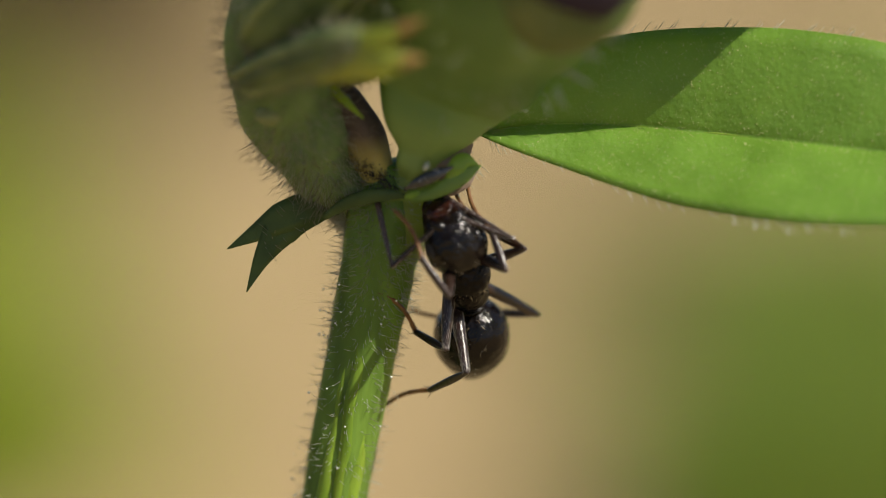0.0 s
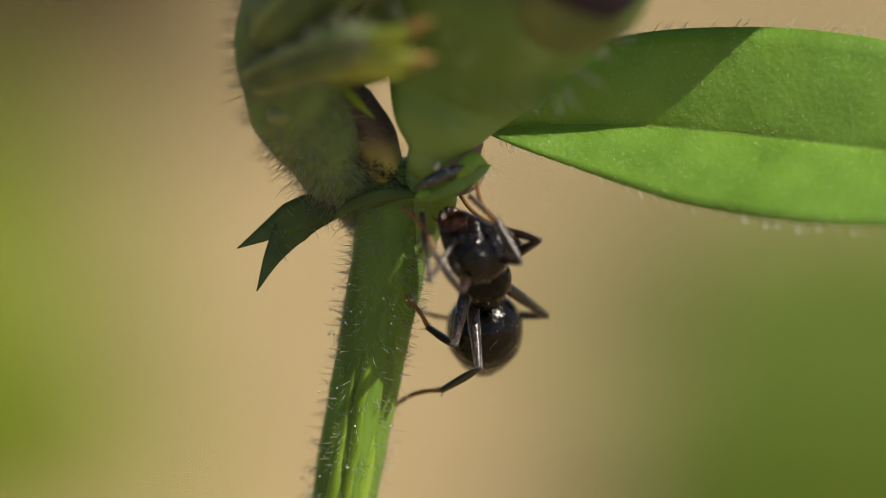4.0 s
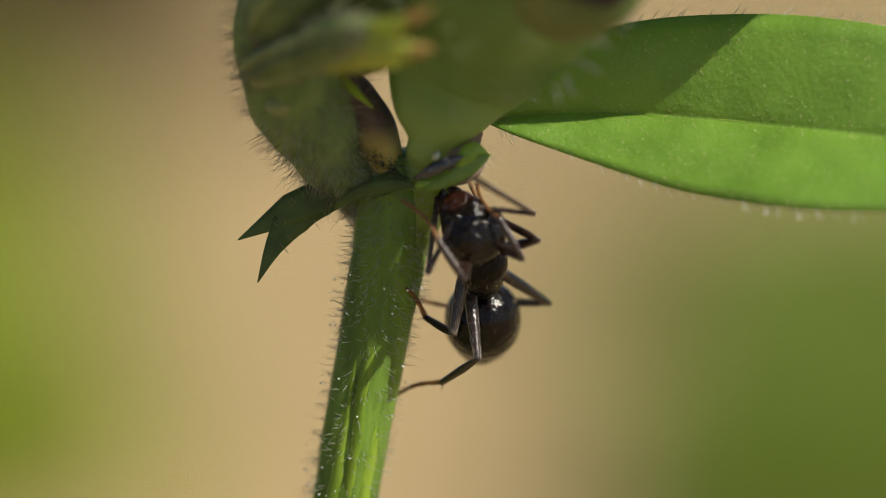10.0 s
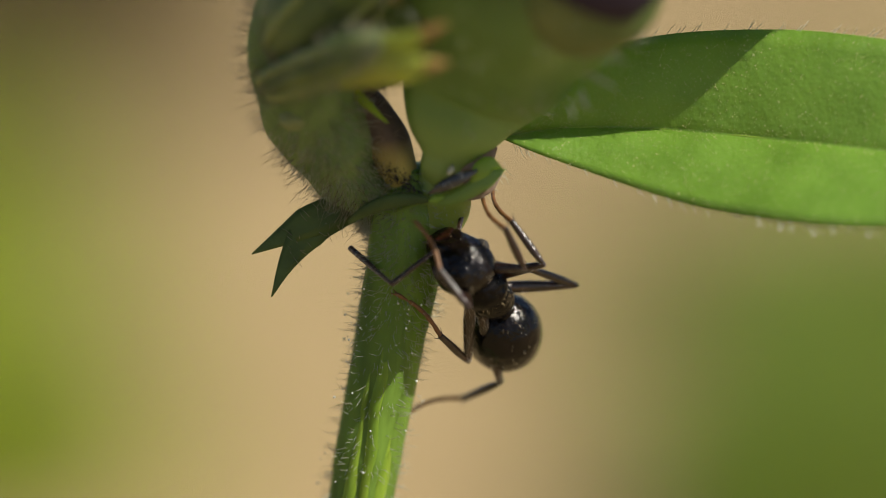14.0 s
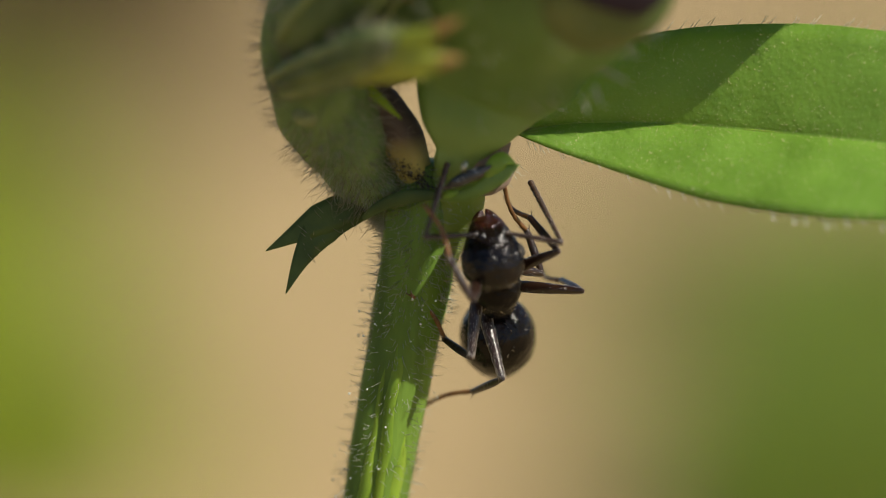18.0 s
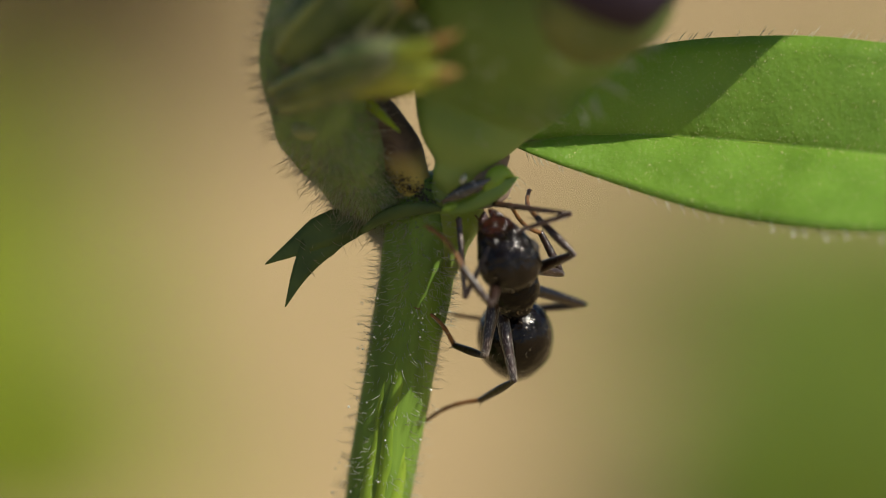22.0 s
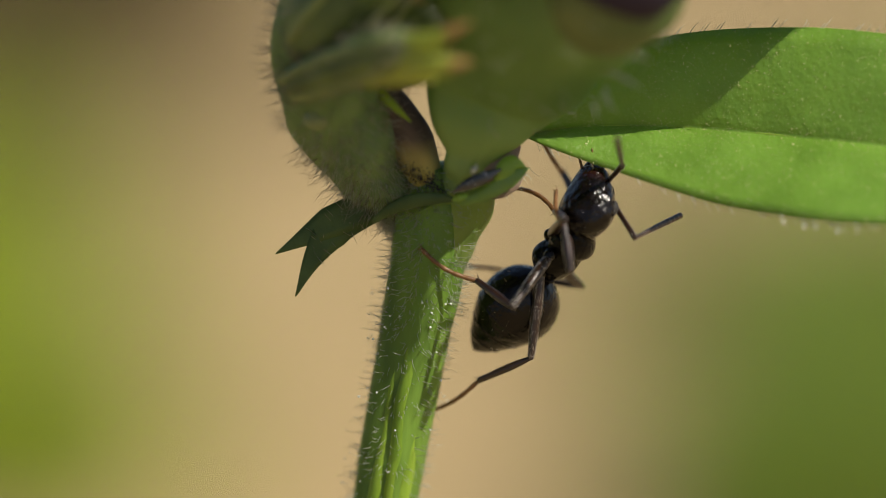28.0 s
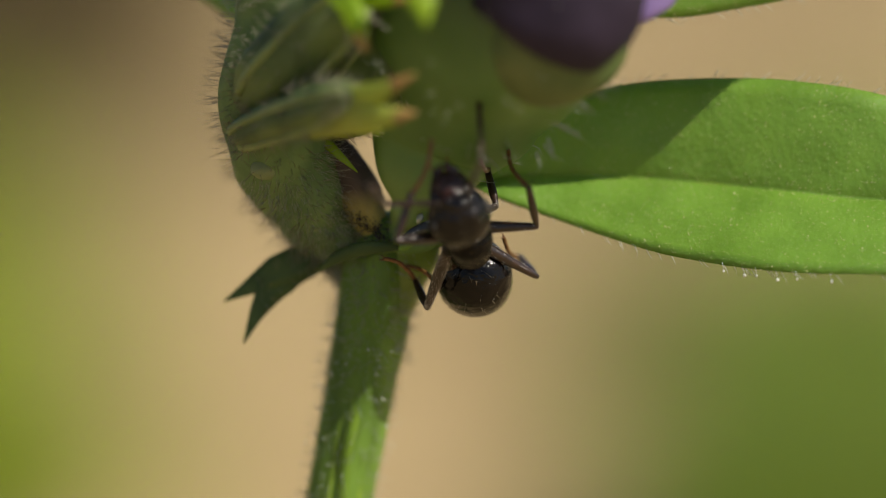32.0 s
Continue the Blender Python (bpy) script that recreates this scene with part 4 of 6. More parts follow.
stance(2.5, (0.74, -1.19, -0.80), (0.70, -0.26, 0.68), (0.10, 0.20, 1.00), (-0.33, 0.76, 0.56), (0.10, 0.20, 1.00), (0.68, -2.88, -2.57),
       ((-1.35, -0.15, 1.06), (-1.13, 1.46, 0.08)), ((1.54, 0.18, 0.49), (1.64, 1.96, 1.15)),
       ((0.10, -1.05, 1.38), (-0.43, -0.15, 1.38), (-1.04, 0.88, 0.87)), ((0.03, -2.18, 0.06), (-0.58, -1.82, -0.92), (-1.36, -0.98, -0.03)), ((0.55, -2.71, 0.09), (-0.26, -3.23, -0.93), (-1.48, -3.73, -1.84)),
       ((1.46, -0.45, 1.42), (1.00, 0.49, 1.42), (0.59, 1.39, 0.57)), ((1.92, 0.17, 0.91), (0.94, 0.38, 0.26), (0.00, 1.14, -0.56)), ((2.14, -1.52, -2.15), (0.74, -1.46, -2.15), (-0.78, -1.41, -2.66)))
stance(3, (0.75, -1.17, -0.80), (0.52, -0.18, 0.62), (0.10, 0.20, 1.00), (-0.22, 1.06, 0.49), (0.10, 0.20, 1.00), (0.69, -2.88, -2.56),
       ((-1.20, -0.29, 0.99), (-0.91, 1.26, -0.07)), ((1.45, 0.94, 0.11), (1.35, 2.08, 1.63)),
       ((0.15, -1.03, 1.38), (-0.38, -0.12, 1.38), (-1.03, 0.94, 0.99)), ((0.01, -2.23, 0.06), (-0.57, -1.80, -0.91), (-1.37, -0.97, -0.03)), ((0.58, -2.74, 0.12), (-0.27, -3.24, -0.88), (-1.47, -3.77, -1.79)),
       ((1.50, -0.43, 1.13), (1.01, 0.50, 1.13), (0.58, 1.45, 0.36)), ((1.98, 0.21, 0.64), (1.11, 0.49, -0.14), (0.28, 1.30, -1.00)), ((2.14, -1.52, -2.04), (0.75, -1.45, -2.04), (-0.80, -1.38, -2.46)))
stance(3.5, (0.75, -1.17, -0.80), (0.65, -0.33, 0.73), (0.10, 0.20, 1.00), (-0.27, 0.79, 0.62), (0.10, 0.20, 1.00), (0.69, -2.88, -2.56),
       ((-0.93, -0.68, 1.61), (-0.87, 0.82, 0.44)), ((1.49, 0.20, 0.34), (0.03, 1.12, 1.13)),
       ((0.15, -1.02, 1.57), (-0.38, -0.12, 1.57), (-1.03, 0.93, 1.16)), ((0.00, -2.25, 0.14), (-0.56, -1.81, -0.83), (-1.39, -0.95, -0.01)), ((0.59, -2.74, 0.15), (-0.26, -3.24, -0.83), (-1.45, -3.76, -1.77)),
       ((1.50, -0.43, 1.40), (1.02, 0.50, 1.40), (0.58, 1.44, 0.62)), ((1.98, 0.20, 0.79), (0.97, 0.46, 0.20), (0.02, 1.25, -0.56)), ((2.14, -1.52, -2.03), (0.74, -1.45, -2.03), (-0.80, -1.38, -2.45)))
stance(5.5, (0.75, -1.12, -0.80), (0.97, -0.39, 0.78), (0.10, 0.20, 1.00), (0.48, 0.97, 0.66), (0.10, 0.20, 1.00), (0.49, -2.88, -2.49),
       ((0.29, -0.64, 2.08), (0.01, 1.09, 1.34)), ((2.31, 0.68, 0.83), (0.98, 1.78, 1.63)),
       ((0.36, -0.81, 1.57), (-0.28, 0.03, 1.57), (-1.06, 0.82, 0.90)), ((0.19, -2.03, 0.11), (-0.61, -1.91, -0.79), (-1.42, -0.99, -0.02)), ((0.71, -2.62, -0.15), (-0.08, -3.23, -1.14), (-1.44, -3.79, -1.76)),
       ((1.75, -0.28, 1.65), (1.11, 0.48, 1.29), (0.61, 1.31, 0.43)), ((2.01, -0.13, 1.23), (1.45, 0.44, 0.33), (0.88, 1.49, -0.50)), ((2.17, -1.45, -2.28), (0.77, -1.43, -2.28), (-0.83, -1.40, -2.28)))
stance(6, (0.75, -1.12, -0.80), (0.97, -0.11, 0.62), (0.10, 0.20, 1.00), (0.29, 1.16, 0.48), (0.10, 0.20, 1.00), (0.49, -2.87, -2.49),
       ((-0.31, -0.59, 0.99), (-0.19, 1.11, 1.84)), ((1.76, 1.65, 0.33), (0.38, 1.39, 1.62)),
       ((0.36, -0.81, 1.27), (-0.28, 0.03, 1.27), (-1.06, 0.83, 0.61)), ((0.21, -1.94, 0.05), (-0.61, -1.91, -0.83), (-1.41, -1.00, -0.03)), ((0.71, -2.61, -0.22), (-0.07, -3.23, -1.21), (-1.45, -3.80, -1.77)),
       ((1.75, -0.28, 1.42), (1.11, 0.48, 1.08), (0.61, 1.31, 0.21)), ((2.01, -0.13, 1.10), (1.39, 0.40, 0.22), (0.77, 1.42, -0.61)), ((2.17, -1.45, -2.33), (0.77, -1.42, -2.33), (-0.83, -1.38, -2.33)))
stance(6.5, (0.72, -1.14, -0.80), (0.84, -0.44, 0.80), (0.10, 0.20, 1.00), (0.28, 0.89, 0.68), (0.10, 0.20, 1.00), (0.52, -2.85, -2.55),
       ((-0.40, -0.80, 0.80), (-0.33, 0.82, 1.79)), ((2.01, 1.11, 1.11), (0.48, 1.43, 2.19)),
       ((0.31, -0.87, 1.68), (-0.31, -0.02, 1.68), (-1.06, 0.88, 1.11)), ((0.11, -2.16, 0.08), (-0.60, -1.91, -0.85), (-1.39, -1.01, -0.03)), ((0.68, -2.70, -0.11), (-0.13, -3.22, -1.12), (-1.47, -3.79, -1.80)),
       ((1.69, -0.33, 1.59), (1.08, 0.48, 1.30), (0.58, 1.31, 0.43)), ((1.98, -0.08, 1.14), (1.31, 0.42, 0.28), (0.65, 1.42, -0.54)), ((2.16, -1.44, -2.17), (0.76, -1.41, -2.17), (-0.84, -1.36, -2.17)))
stance(7, (0.68, -1.17, -0.80), (0.80, -0.17, 0.63), (0.10, 0.20, 1.00), (0.19, 1.14, 0.49), (0.10, 0.20, 1.00), (0.56, -2.82, -2.61),
       ((-0.53, -0.55, 1.00), (-0.34, 0.99, 2.09)), ((1.99, 0.59, 0.43), (0.55, 1.43, 1.34)),
       ((0.26, -0.93, 1.29), (-0.34, -0.07, 1.29), (-1.07, 0.93, 0.90)), ((0.09, -2.05, 0.01), (-0.61, -1.90, -0.96), (-1.36, -1.05, -0.06)), ((0.64, -2.68, -0.17), (-0.20, -3.22, -1.15), (-1.51, -3.79, -1.86)),
       ((1.63, -0.37, 1.37), (1.05, 0.49, 1.19), (0.55, 1.31, 0.32)), ((1.95, -0.04, 1.01), (1.32, 0.42, 0.11), (0.68, 1.39, -0.77)), ((2.15, -1.44, -2.26), (0.75, -1.39, -2.26), (-0.85, -1.33, -2.26)))
stance(7.5, (0.71, -1.19, -0.80), (0.88, -0.30, 0.70), (0.10, 0.20, 1.00), (0.23, 0.99, 0.59), (0.10, 0.20, 1.00), (0.60, -2.84, -2.60),
       ((-0.50, -0.59, 0.65), (-0.25, 1.02, 1.62)), ((1.94, 0.18, 0.41), (0.87, 1.42, 1.38)),
       ((0.28, -0.92, 1.42), (-0.34, -0.07, 1.42), (-1.10, 0.89, 0.98)), ((0.08, -2.08, -0.01), (-0.60, -1.87, -0.98), (-1.33, -1.02, -0.05)), ((0.61, -2.68, -0.08), (-0.24, -3.24, -1.04), (-1.51, -3.78, -1.86)),
       ((1.64, -0.37, 1.53), (1.05, 0.50, 1.53), (0.55, 1.33, 0.66)), ((1.95, 0.02, 1.09), (1.26, 0.53, 0.25), (0.57, 1.54, -0.54)), ((2.17, -1.44, -2.28), (0.77, -1.40, -2.28), (-0.83, -1.32, -2.15)))
stance(8, (0.73, -1.20, -0.80), (0.79, -0.19, 0.63), (0.10, 0.20, 1.00), (0.13, 1.10, 0.50), (0.10, 0.20, 1.00), (0.65, -2.87, -2.59),
       ((-0.09, -0.82, 1.00), (-0.57, 0.78, 1.90)), ((1.99, 1.10, 0.79), (0.37, 1.37, 1.75)),
       ((0.30, -0.90, 1.37), (-0.33, -0.07, 1.37), (-1.12, 0.85, 0.89)), ((0.05, -2.10, -0.05), (-0.59, -1.84, -1.02), (-1.29, -1.00, -0.07)), ((0.57, -2.70, -0.05), (-0.26, -3.27, -1.02), (-1.51, -3.75, -1.89)),
       ((1.66, -0.36, 1.35), (1.06, 0.50, 1.35), (0.56, 1.35, 0.50)), ((1.96, 0.08, 0.96), (1.28, 0.47, 0.05), (0.61, 1.37, -0.87)), ((2.18, -1.44, -2.25), (0.78, -1.39, -2.25), (-0.79, -1.33, -1.97)))
stance(8.5, (0.72, -1.16, -0.80), (0.92, -0.40, 0.76), (0.10, 0.20, 1.00), (0.30, 0.91, 0.65), (0.10, 0.20, 1.00), (0.67, -2.83, -2.59),
       ((-0.58, -0.41, 0.51), (-0.30, 1.27, 1.35)), ((1.84, 0.23, 0.18), (0.93, 1.43, 1.33)),
       ((0.26, -0.91, 1.52), (-0.35, -0.05, 1.52), (-1.12, 0.86, 1.01)), ((0.04, -2.06, -0.08), (-0.61, -1.85, -1.06), (-1.31, -1.05, -0.07)), ((0.57, -2.64, -0.03), (-0.27, -3.25, -0.97), (-1.49, -3.77, -1.86)),
       ((1.61, -0.40, 1.64), (1.01, 0.46, 1.64), (0.57, 1.36, 0.81)), ((1.94, 0.03, 1.17), (1.31, 0.47, 0.24), (0.67, 1.41, -0.66)), ((2.17, -1.48, -2.25), (0.77, -1.43, -2.25), (-0.78, -1.34, -1.87)))
stance(9, (0.71, -1.12, -0.80), (0.67, -0.12, 0.64), (0.10, 0.20, 1.00), (-0.08, 1.12, 0.50), (0.10, 0.20, 1.00), (0.69, -2.79, -2.59),
       ((-0.36, -0.76, 1.01), (-0.70, 0.89, 1.88)), ((1.86, 0.93, 0.93), (0.23, 1.27, 1.84)),
       ((0.22, -0.91, 1.37), (-0.36, -0.04, 1.37), (-1.13, 0.86, 0.83)), ((-0.02, -2.08, -0.10), (-0.63, -1.86, -1.11), (-1.33, -1.11, -0.08)), ((0.56, -2.68, -0.08), (-0.28, -3.23, -1.06), (-1.52, -3.80, -1.89)),
       ((1.57, -0.45, 1.24), (0.96, 0.41, 1.24), (0.58, 1.37, 0.45)), ((1.92, -0.03, 0.96), (1.15, 0.43, 0.16), (0.40, 1.38, -0.63)), ((2.17, -1.52, -2.08), (0.77, -1.44, -2.08), (-0.77, -1.37, -2.49)))
stance(9.5, (0.71, -1.13, -0.80), (0.72, -0.19, 0.68), (0.10, 0.20, 1.00), (-0.11, 0.99, 0.55), (0.10, 0.20, 1.00), (0.63, -2.83, -2.56),
       ((-0.71, -0.68, 1.05), (-0.56, 1.21, 1.05)), ((1.80, 0.91, 0.62), (0.27, 1.30, 1.68)),
       ((0.23, -0.92, 1.42), (-0.35, -0.04, 1.42), (-1.14, 0.86, 0.91)), ((-0.02, -2.10, -0.10), (-0.65, -1.83, -1.09), (-1.33, -1.05, -0.06)), ((0.54, -2.68, -0.07), (-0.30, -3.25, -1.04), (-1.54, -3.78, -1.90)),
       ((1.55, -0.46, 1.37), (0.99, 0.43, 1.37), (0.56, 1.29, 0.50)), ((1.91, -0.04, 1.03), (1.11, 0.37, 0.23), (0.34, 1.28, -0.59)), ((2.17, -1.52, -2.09), (0.77, -1.46, -2.09), (-0.80, -1.39, -2.37)))
stance(10, (0.70, -1.14, -0.80), (0.62, -0.21, 0.68), (0.10, 0.20, 1.00), (-0.12, 1.04, 0.54), (0.10, 0.20, 1.00), (0.58, -2.87, -2.53),
       ((-0.58, -0.76, 1.05), (-0.35, 0.94, 0.24)), ((1.81, 0.54, 0.90), (0.45, 1.34, 1.96)),
       ((0.23, -0.93, 1.48), (-0.34, -0.05, 1.48), (-1.14, 0.85, 1.00)), ((-0.04, -2.17, -0.11), (-0.67, -1.79, -1.06), (-1.33, -0.99, -0.05)), ((0.52, -2.74, -0.06), (-0.31, -3.29, -1.06), (-1.57, -3.75, -1.93)),
       ((1.54, -0.47, 1.27), (1.02, 0.44, 1.27), (0.54, 1.22, 0.34)), ((1.90, -0.06, 0.95), (1.11, 0.37, 0.15), (0.36, 1.30, -0.67)), ((2.17, -1.52, -2.00), (0.77, -1.46, -2.00), (-0.82, -1.39, -2.00)))
stance(10.5, (0.70, -1.01, -0.80), (0.74, -0.34, 0.81), (0.10, 0.20, 1.00), (0.18, 0.99, 0.68), (0.10, 0.20, 1.00), (0.54, -2.84, -2.42),
       ((-0.61, -0.41, 1.90), (-0.16, 0.98, 0.68)), ((1.70, 0.27, 0.22), (1.02, 1.73, 1.24)),
       ((0.27, -0.88, 1.71), (-0.33, -0.02, 1.71), (-1.12, 0.91, 1.26)), ((0.01, -2.14, -0.10), (-0.66, -1.83, -1.04), (-1.21, -1.03, 0.04)), ((0.56, -2.65, -0.08), (-0.25, -3.23, -1.06), (-1.53, -3.76, -1.87)),
       ((1.53, -0.44, 1.55), (1.00, 0.42, 1.28), (0.56, 1.22, 0.35)), ((1.85, -0.15, 1.17), (1.26, 0.32, 0.25), (0.65, 1.29, -0.65)), ((2.16, -1.42, -1.95), (0.76, -1.39, -1.95), (-0.81, -1.38, -2.25)))
stance(11, (0.70, -0.89, -0.80), (0.90, 0.10, 0.63), (0.10, 0.20, 1.00), (0.35, 1.37, 0.20), (0.10, 0.20, 1.00), (0.50, -2.81, -2.30),
       ((0.12, -0.46, 0.81), (-0.02, 1.10, -0.26)), ((1.75, 0.64, -0.20), (0.58, 1.45, 1.07)),
       ((0.31, -0.84, 1.05), (-0.32, 0.00, 1.05), (-1.10, 0.97, 0.68)), ((0.15, -1.76, -0.28), (-0.65, -1.87, -1.17), (-1.09, -1.07, -0.04)), ((0.61, -2.41, -0.28), (-0.20, -3.20, -1.10), (-1.50, -3.77, -1.83)),
       ((1.52, -0.41, 1.38), (1.02, 0.33, 0.83), (0.58, 1.22, -0.01)), ((1.82, -0.25, 1.20), (1.36, 0.43, 0.32), (0.87, 1.57, -0.43)), ((2.15, -1.33, -2.23), (0.75, -1.35, -2.23), (-0.79, -1.35, -2.66)))
stance(11.5, (0.63, -1.12, -0.80), (0.52, -0.45, 0.81), (0.10, 0.20, 1.00), (-0.14, 0.83, 0.68), (0.10, 0.20, 1.00), (0.49, -2.85, -2.53),
       ((-0.62, -0.99, 1.19), (-1.16, 0.82, 0.94)), ((1.73, 0.75, 0.88), (0.11, 1.08, 1.81)),
       ((0.23, -1.05, 1.75), (-0.37, -0.19, 1.75), (-1.09, 0.69, 1.11)), ((-0.03, -2.40, -0.08), (-0.68, -1.91, -0.96), (-1.33, -1.04, -0.00)), ((0.72, -2.82, -0.04), (-0.14, -3.23, -1.07), (-1.47, -3.79, -1.76)),
       ((1.51, -0.43, 1.34), (0.98, 0.44, 1.12), (0.57, 1.27, 0.20)), ((1.87, -0.19, 0.89), (1.08, 0.22, 0.09), (0.31, 1.15, -0.73)), ((2.16, -1.37, -1.78), (0.76, -1.38, -1.78), (-0.83, -1.39, -1.96)))
stance(12, (0.55, -1.35, -0.80), (0.66, -0.65, 0.80), (0.10, 0.20, 1.00), (-0.13, 0.56, 0.68), (0.10, 0.20, 1.00), (0.48, -2.89, -2.70),
       ((-0.82, -1.04, 0.91), (-1.50, 0.71, 0.59)), ((1.60, 0.98, 0.89), (-0.23, 1.13, 1.40)),
       ((0.14, -1.27, 1.58), (-0.42, -0.38, 1.58), (-1.09, 0.41, 0.79)), ((-0.06, -2.37, 0.16), (-0.72, -1.95, -0.75), (-1.55, -1.03, -0.01)), ((0.82, -2.86, -0.18), (-0.07, -3.27, -1.18), (-1.47, -3.81, -1.75)),
       ((1.50, -0.45, 1.60), (0.99, 0.47, 1.60), (0.56, 1.32, 0.72)), ((1.93, -0.14, 0.99), (1.07, 0.15, 0.20), (0.24, 0.96, -0.68)), ((2.17, -1.41, -2.11), (0.77, -1.42, -2.11), (-0.83, -1.43, -2.11)))
stance(12.5, (0.58, -1.28, -0.80), (0.75, -0.76, 0.86), (0.10, 0.20, 1.00), (0.05, 0.50, 0.73), (0.10, 0.20, 1.00), (0.51, -2.79, -2.73),
       ((-1.08, -0.63, 1.23), (-0.53, 0.93, 0.30)), ((1.85, 0.29, 0.59), (0.23, 0.80, 1.44)),
       ((0.06, -1.13, 1.68), (-0.46, -0.22, 1.68), (-1.07, 0.70, 0.99)), ((0.00, -2.32, 0.18), (-0.64, -1.90, -0.74), (-1.53, -1.02, -0.01)), ((0.83, -2.82, -0.29), (-0.05, -3.23, -1.29), (-1.47, -3.82, -1.75)),
       ((1.52, -0.43, 1.74), (1.04, 0.51, 1.74), (0.57, 1.36, 0.88)), ((1.96, -0.04, 1.06), (1.23, 0.09, 0.12), (0.51, 0.77, -0.94)), ((2.16, -1.32, -2.19), (0.76, -1.36, -2.19), (-0.84, -1.39, -2.19)))
stance(13, (0.60, -1.21, -0.80), (0.72, -0.54, 0.81), (0.10, 0.20, 1.00), (-0.10, 0.65, 0.68), (0.10, 0.20, 1.00), (0.53, -2.69, -2.75),
       ((-1.09, -0.61, 1.19), (-1.59, 1.03, 0.38)), ((1.59, 0.85, 0.44), (-0.22, 0.93, 1.00)),
       ((-0.01, -1.00, 1.62), (-0.50, -0.07, 1.62), (-1.04, 0.99, 1.09)), ((0.05, -2.25, 0.18), (-0.59, -1.86, -0.76), (-1.50, -1.02, -0.01)), ((0.84, -2.76, -0.31), (-0.01, -3.20, -1.33), (-1.44, -3.81, -1.71)),
       ((1.55, -0.40, 1.62), (1.10, 0.55, 1.62), (0.58, 1.40, 0.79)), ((2.00, 0.07, 0.95), (1.16, 0.22, 0.10), (0.35, 0.93, -0.87)), ((2.15, -1.23, -2.18), (0.76, -1.28, -2.18), (-0.82, -1.36, -2.41)))
stance(13.5, (0.70, -1.23, -0.80), (0.66, -0.65, 0.85), (0.10, 0.20, 1.00), (-0.19, 0.50, 0.61), (0.10, 0.20, 1.00), (0.66, -2.61, -2.82),
       ((-1.30, -0.47, 1.16), (-1.99, 1.10, 0.33)), ((0.74, 0.66, -0.21), (-0.70, 1.43, 0.75)),
       ((0.01, -1.11, 1.82), (-0.56, -0.23, 1.82), (-1.10, 0.85, 1.34)), ((-0.01, -2.46, 0.50), (-0.59, -1.87, -0.38), (-1.60, -0.92, 0.03)), ((0.78, -2.90, -1.28), (-0.05, -3.28, -2.34), (-1.41, -3.78, -1.67)),
       ((1.41, -0.37, 1.61), (0.96, 0.58, 1.61), (0.47, 1.32, 0.67)), ((1.85, -0.10, 0.99), (1.08, 0.02, 0.08), (0.32, 0.70, -0.95)), ((2.32, -0.99, -1.86), (1.03, -0.82, -1.35), (-0.26, -0.66, -2.28)))
stance(14, (0.79, -1.25, -0.80), (0.09, -0.54, 0.63), (0.25, 0.10, 1.00), (-0.73, 0.46, -0.03), (0.25, 0.10, 1.00), (0.79, -2.54, -2.89),
       ((-1.71, -0.69, 0.66), (-2.68, 0.14, -0.75)), ((-0.07, 1.10, -0.64), (-1.46, 2.08, 0.19)),
       ((0.02, -1.23, 1.57), (-0.62, -0.40, 1.57), (-1.17, 0.71, 1.18)), ((-0.01, -2.47, -1.14), (-0.62, -1.88, -0.29), (-1.64, -0.91, 0.03)), ((0.73, -2.97, -1.71), (-0.12, -3.36, -2.75), (-1.47, -3.72, -1.96)),
       ((1.27, -0.35, 0.83), (0.85, 0.54, 1.21), (0.35, 1.24, 0.23)), ((1.71, -0.27, 0.56), (1.00, 0.70, 0.56), (0.57, 1.44, -0.62)), ((2.48, -0.75, -1.39), (1.38, -0.36, -0.63), (0.29, 0.04, -1.74)))
stance(14.5, (0.62, -1.43, -0.80), (0.11, -0.84, 0.77), (0.25, 0.10, 1.00), (-0.99, 0.09, 0.63), (0.25, 0.10, 1.00), (0.74, -2.59, -2.96),
       ((-1.81, -1.11, 1.14), (-3.70, -1.36, 1.14)), ((-0.57, 0.63, -0.17), (-1.90, 0.83, 1.17)),
       ((0.17, -1.40, 1.72), (-0.49, -0.59, 1.72), (-1.14, 0.19, 0.91)), ((-0.08, -2.63, -1.15), (-0.70, -1.91, -1.88), (-0.90, -1.25, -0.60)), ((0.72, -3.08, -1.72), (-0.15, -3.34, -2.78), (-1.42, -3.72, -1.88)),
       ((1.13, -0.34, 1.11), (0.69, 0.49, 0.63), (0.32, 1.26, -0.35)), ((1.58, -0.72, 0.75), (1.01, 0.24, 0.30), (0.58, 1.33, -0.55)), ((2.38, -0.74, -0.92), (1.07, -0.24, -0.92), (-0.39, 0.31, -1.26)))
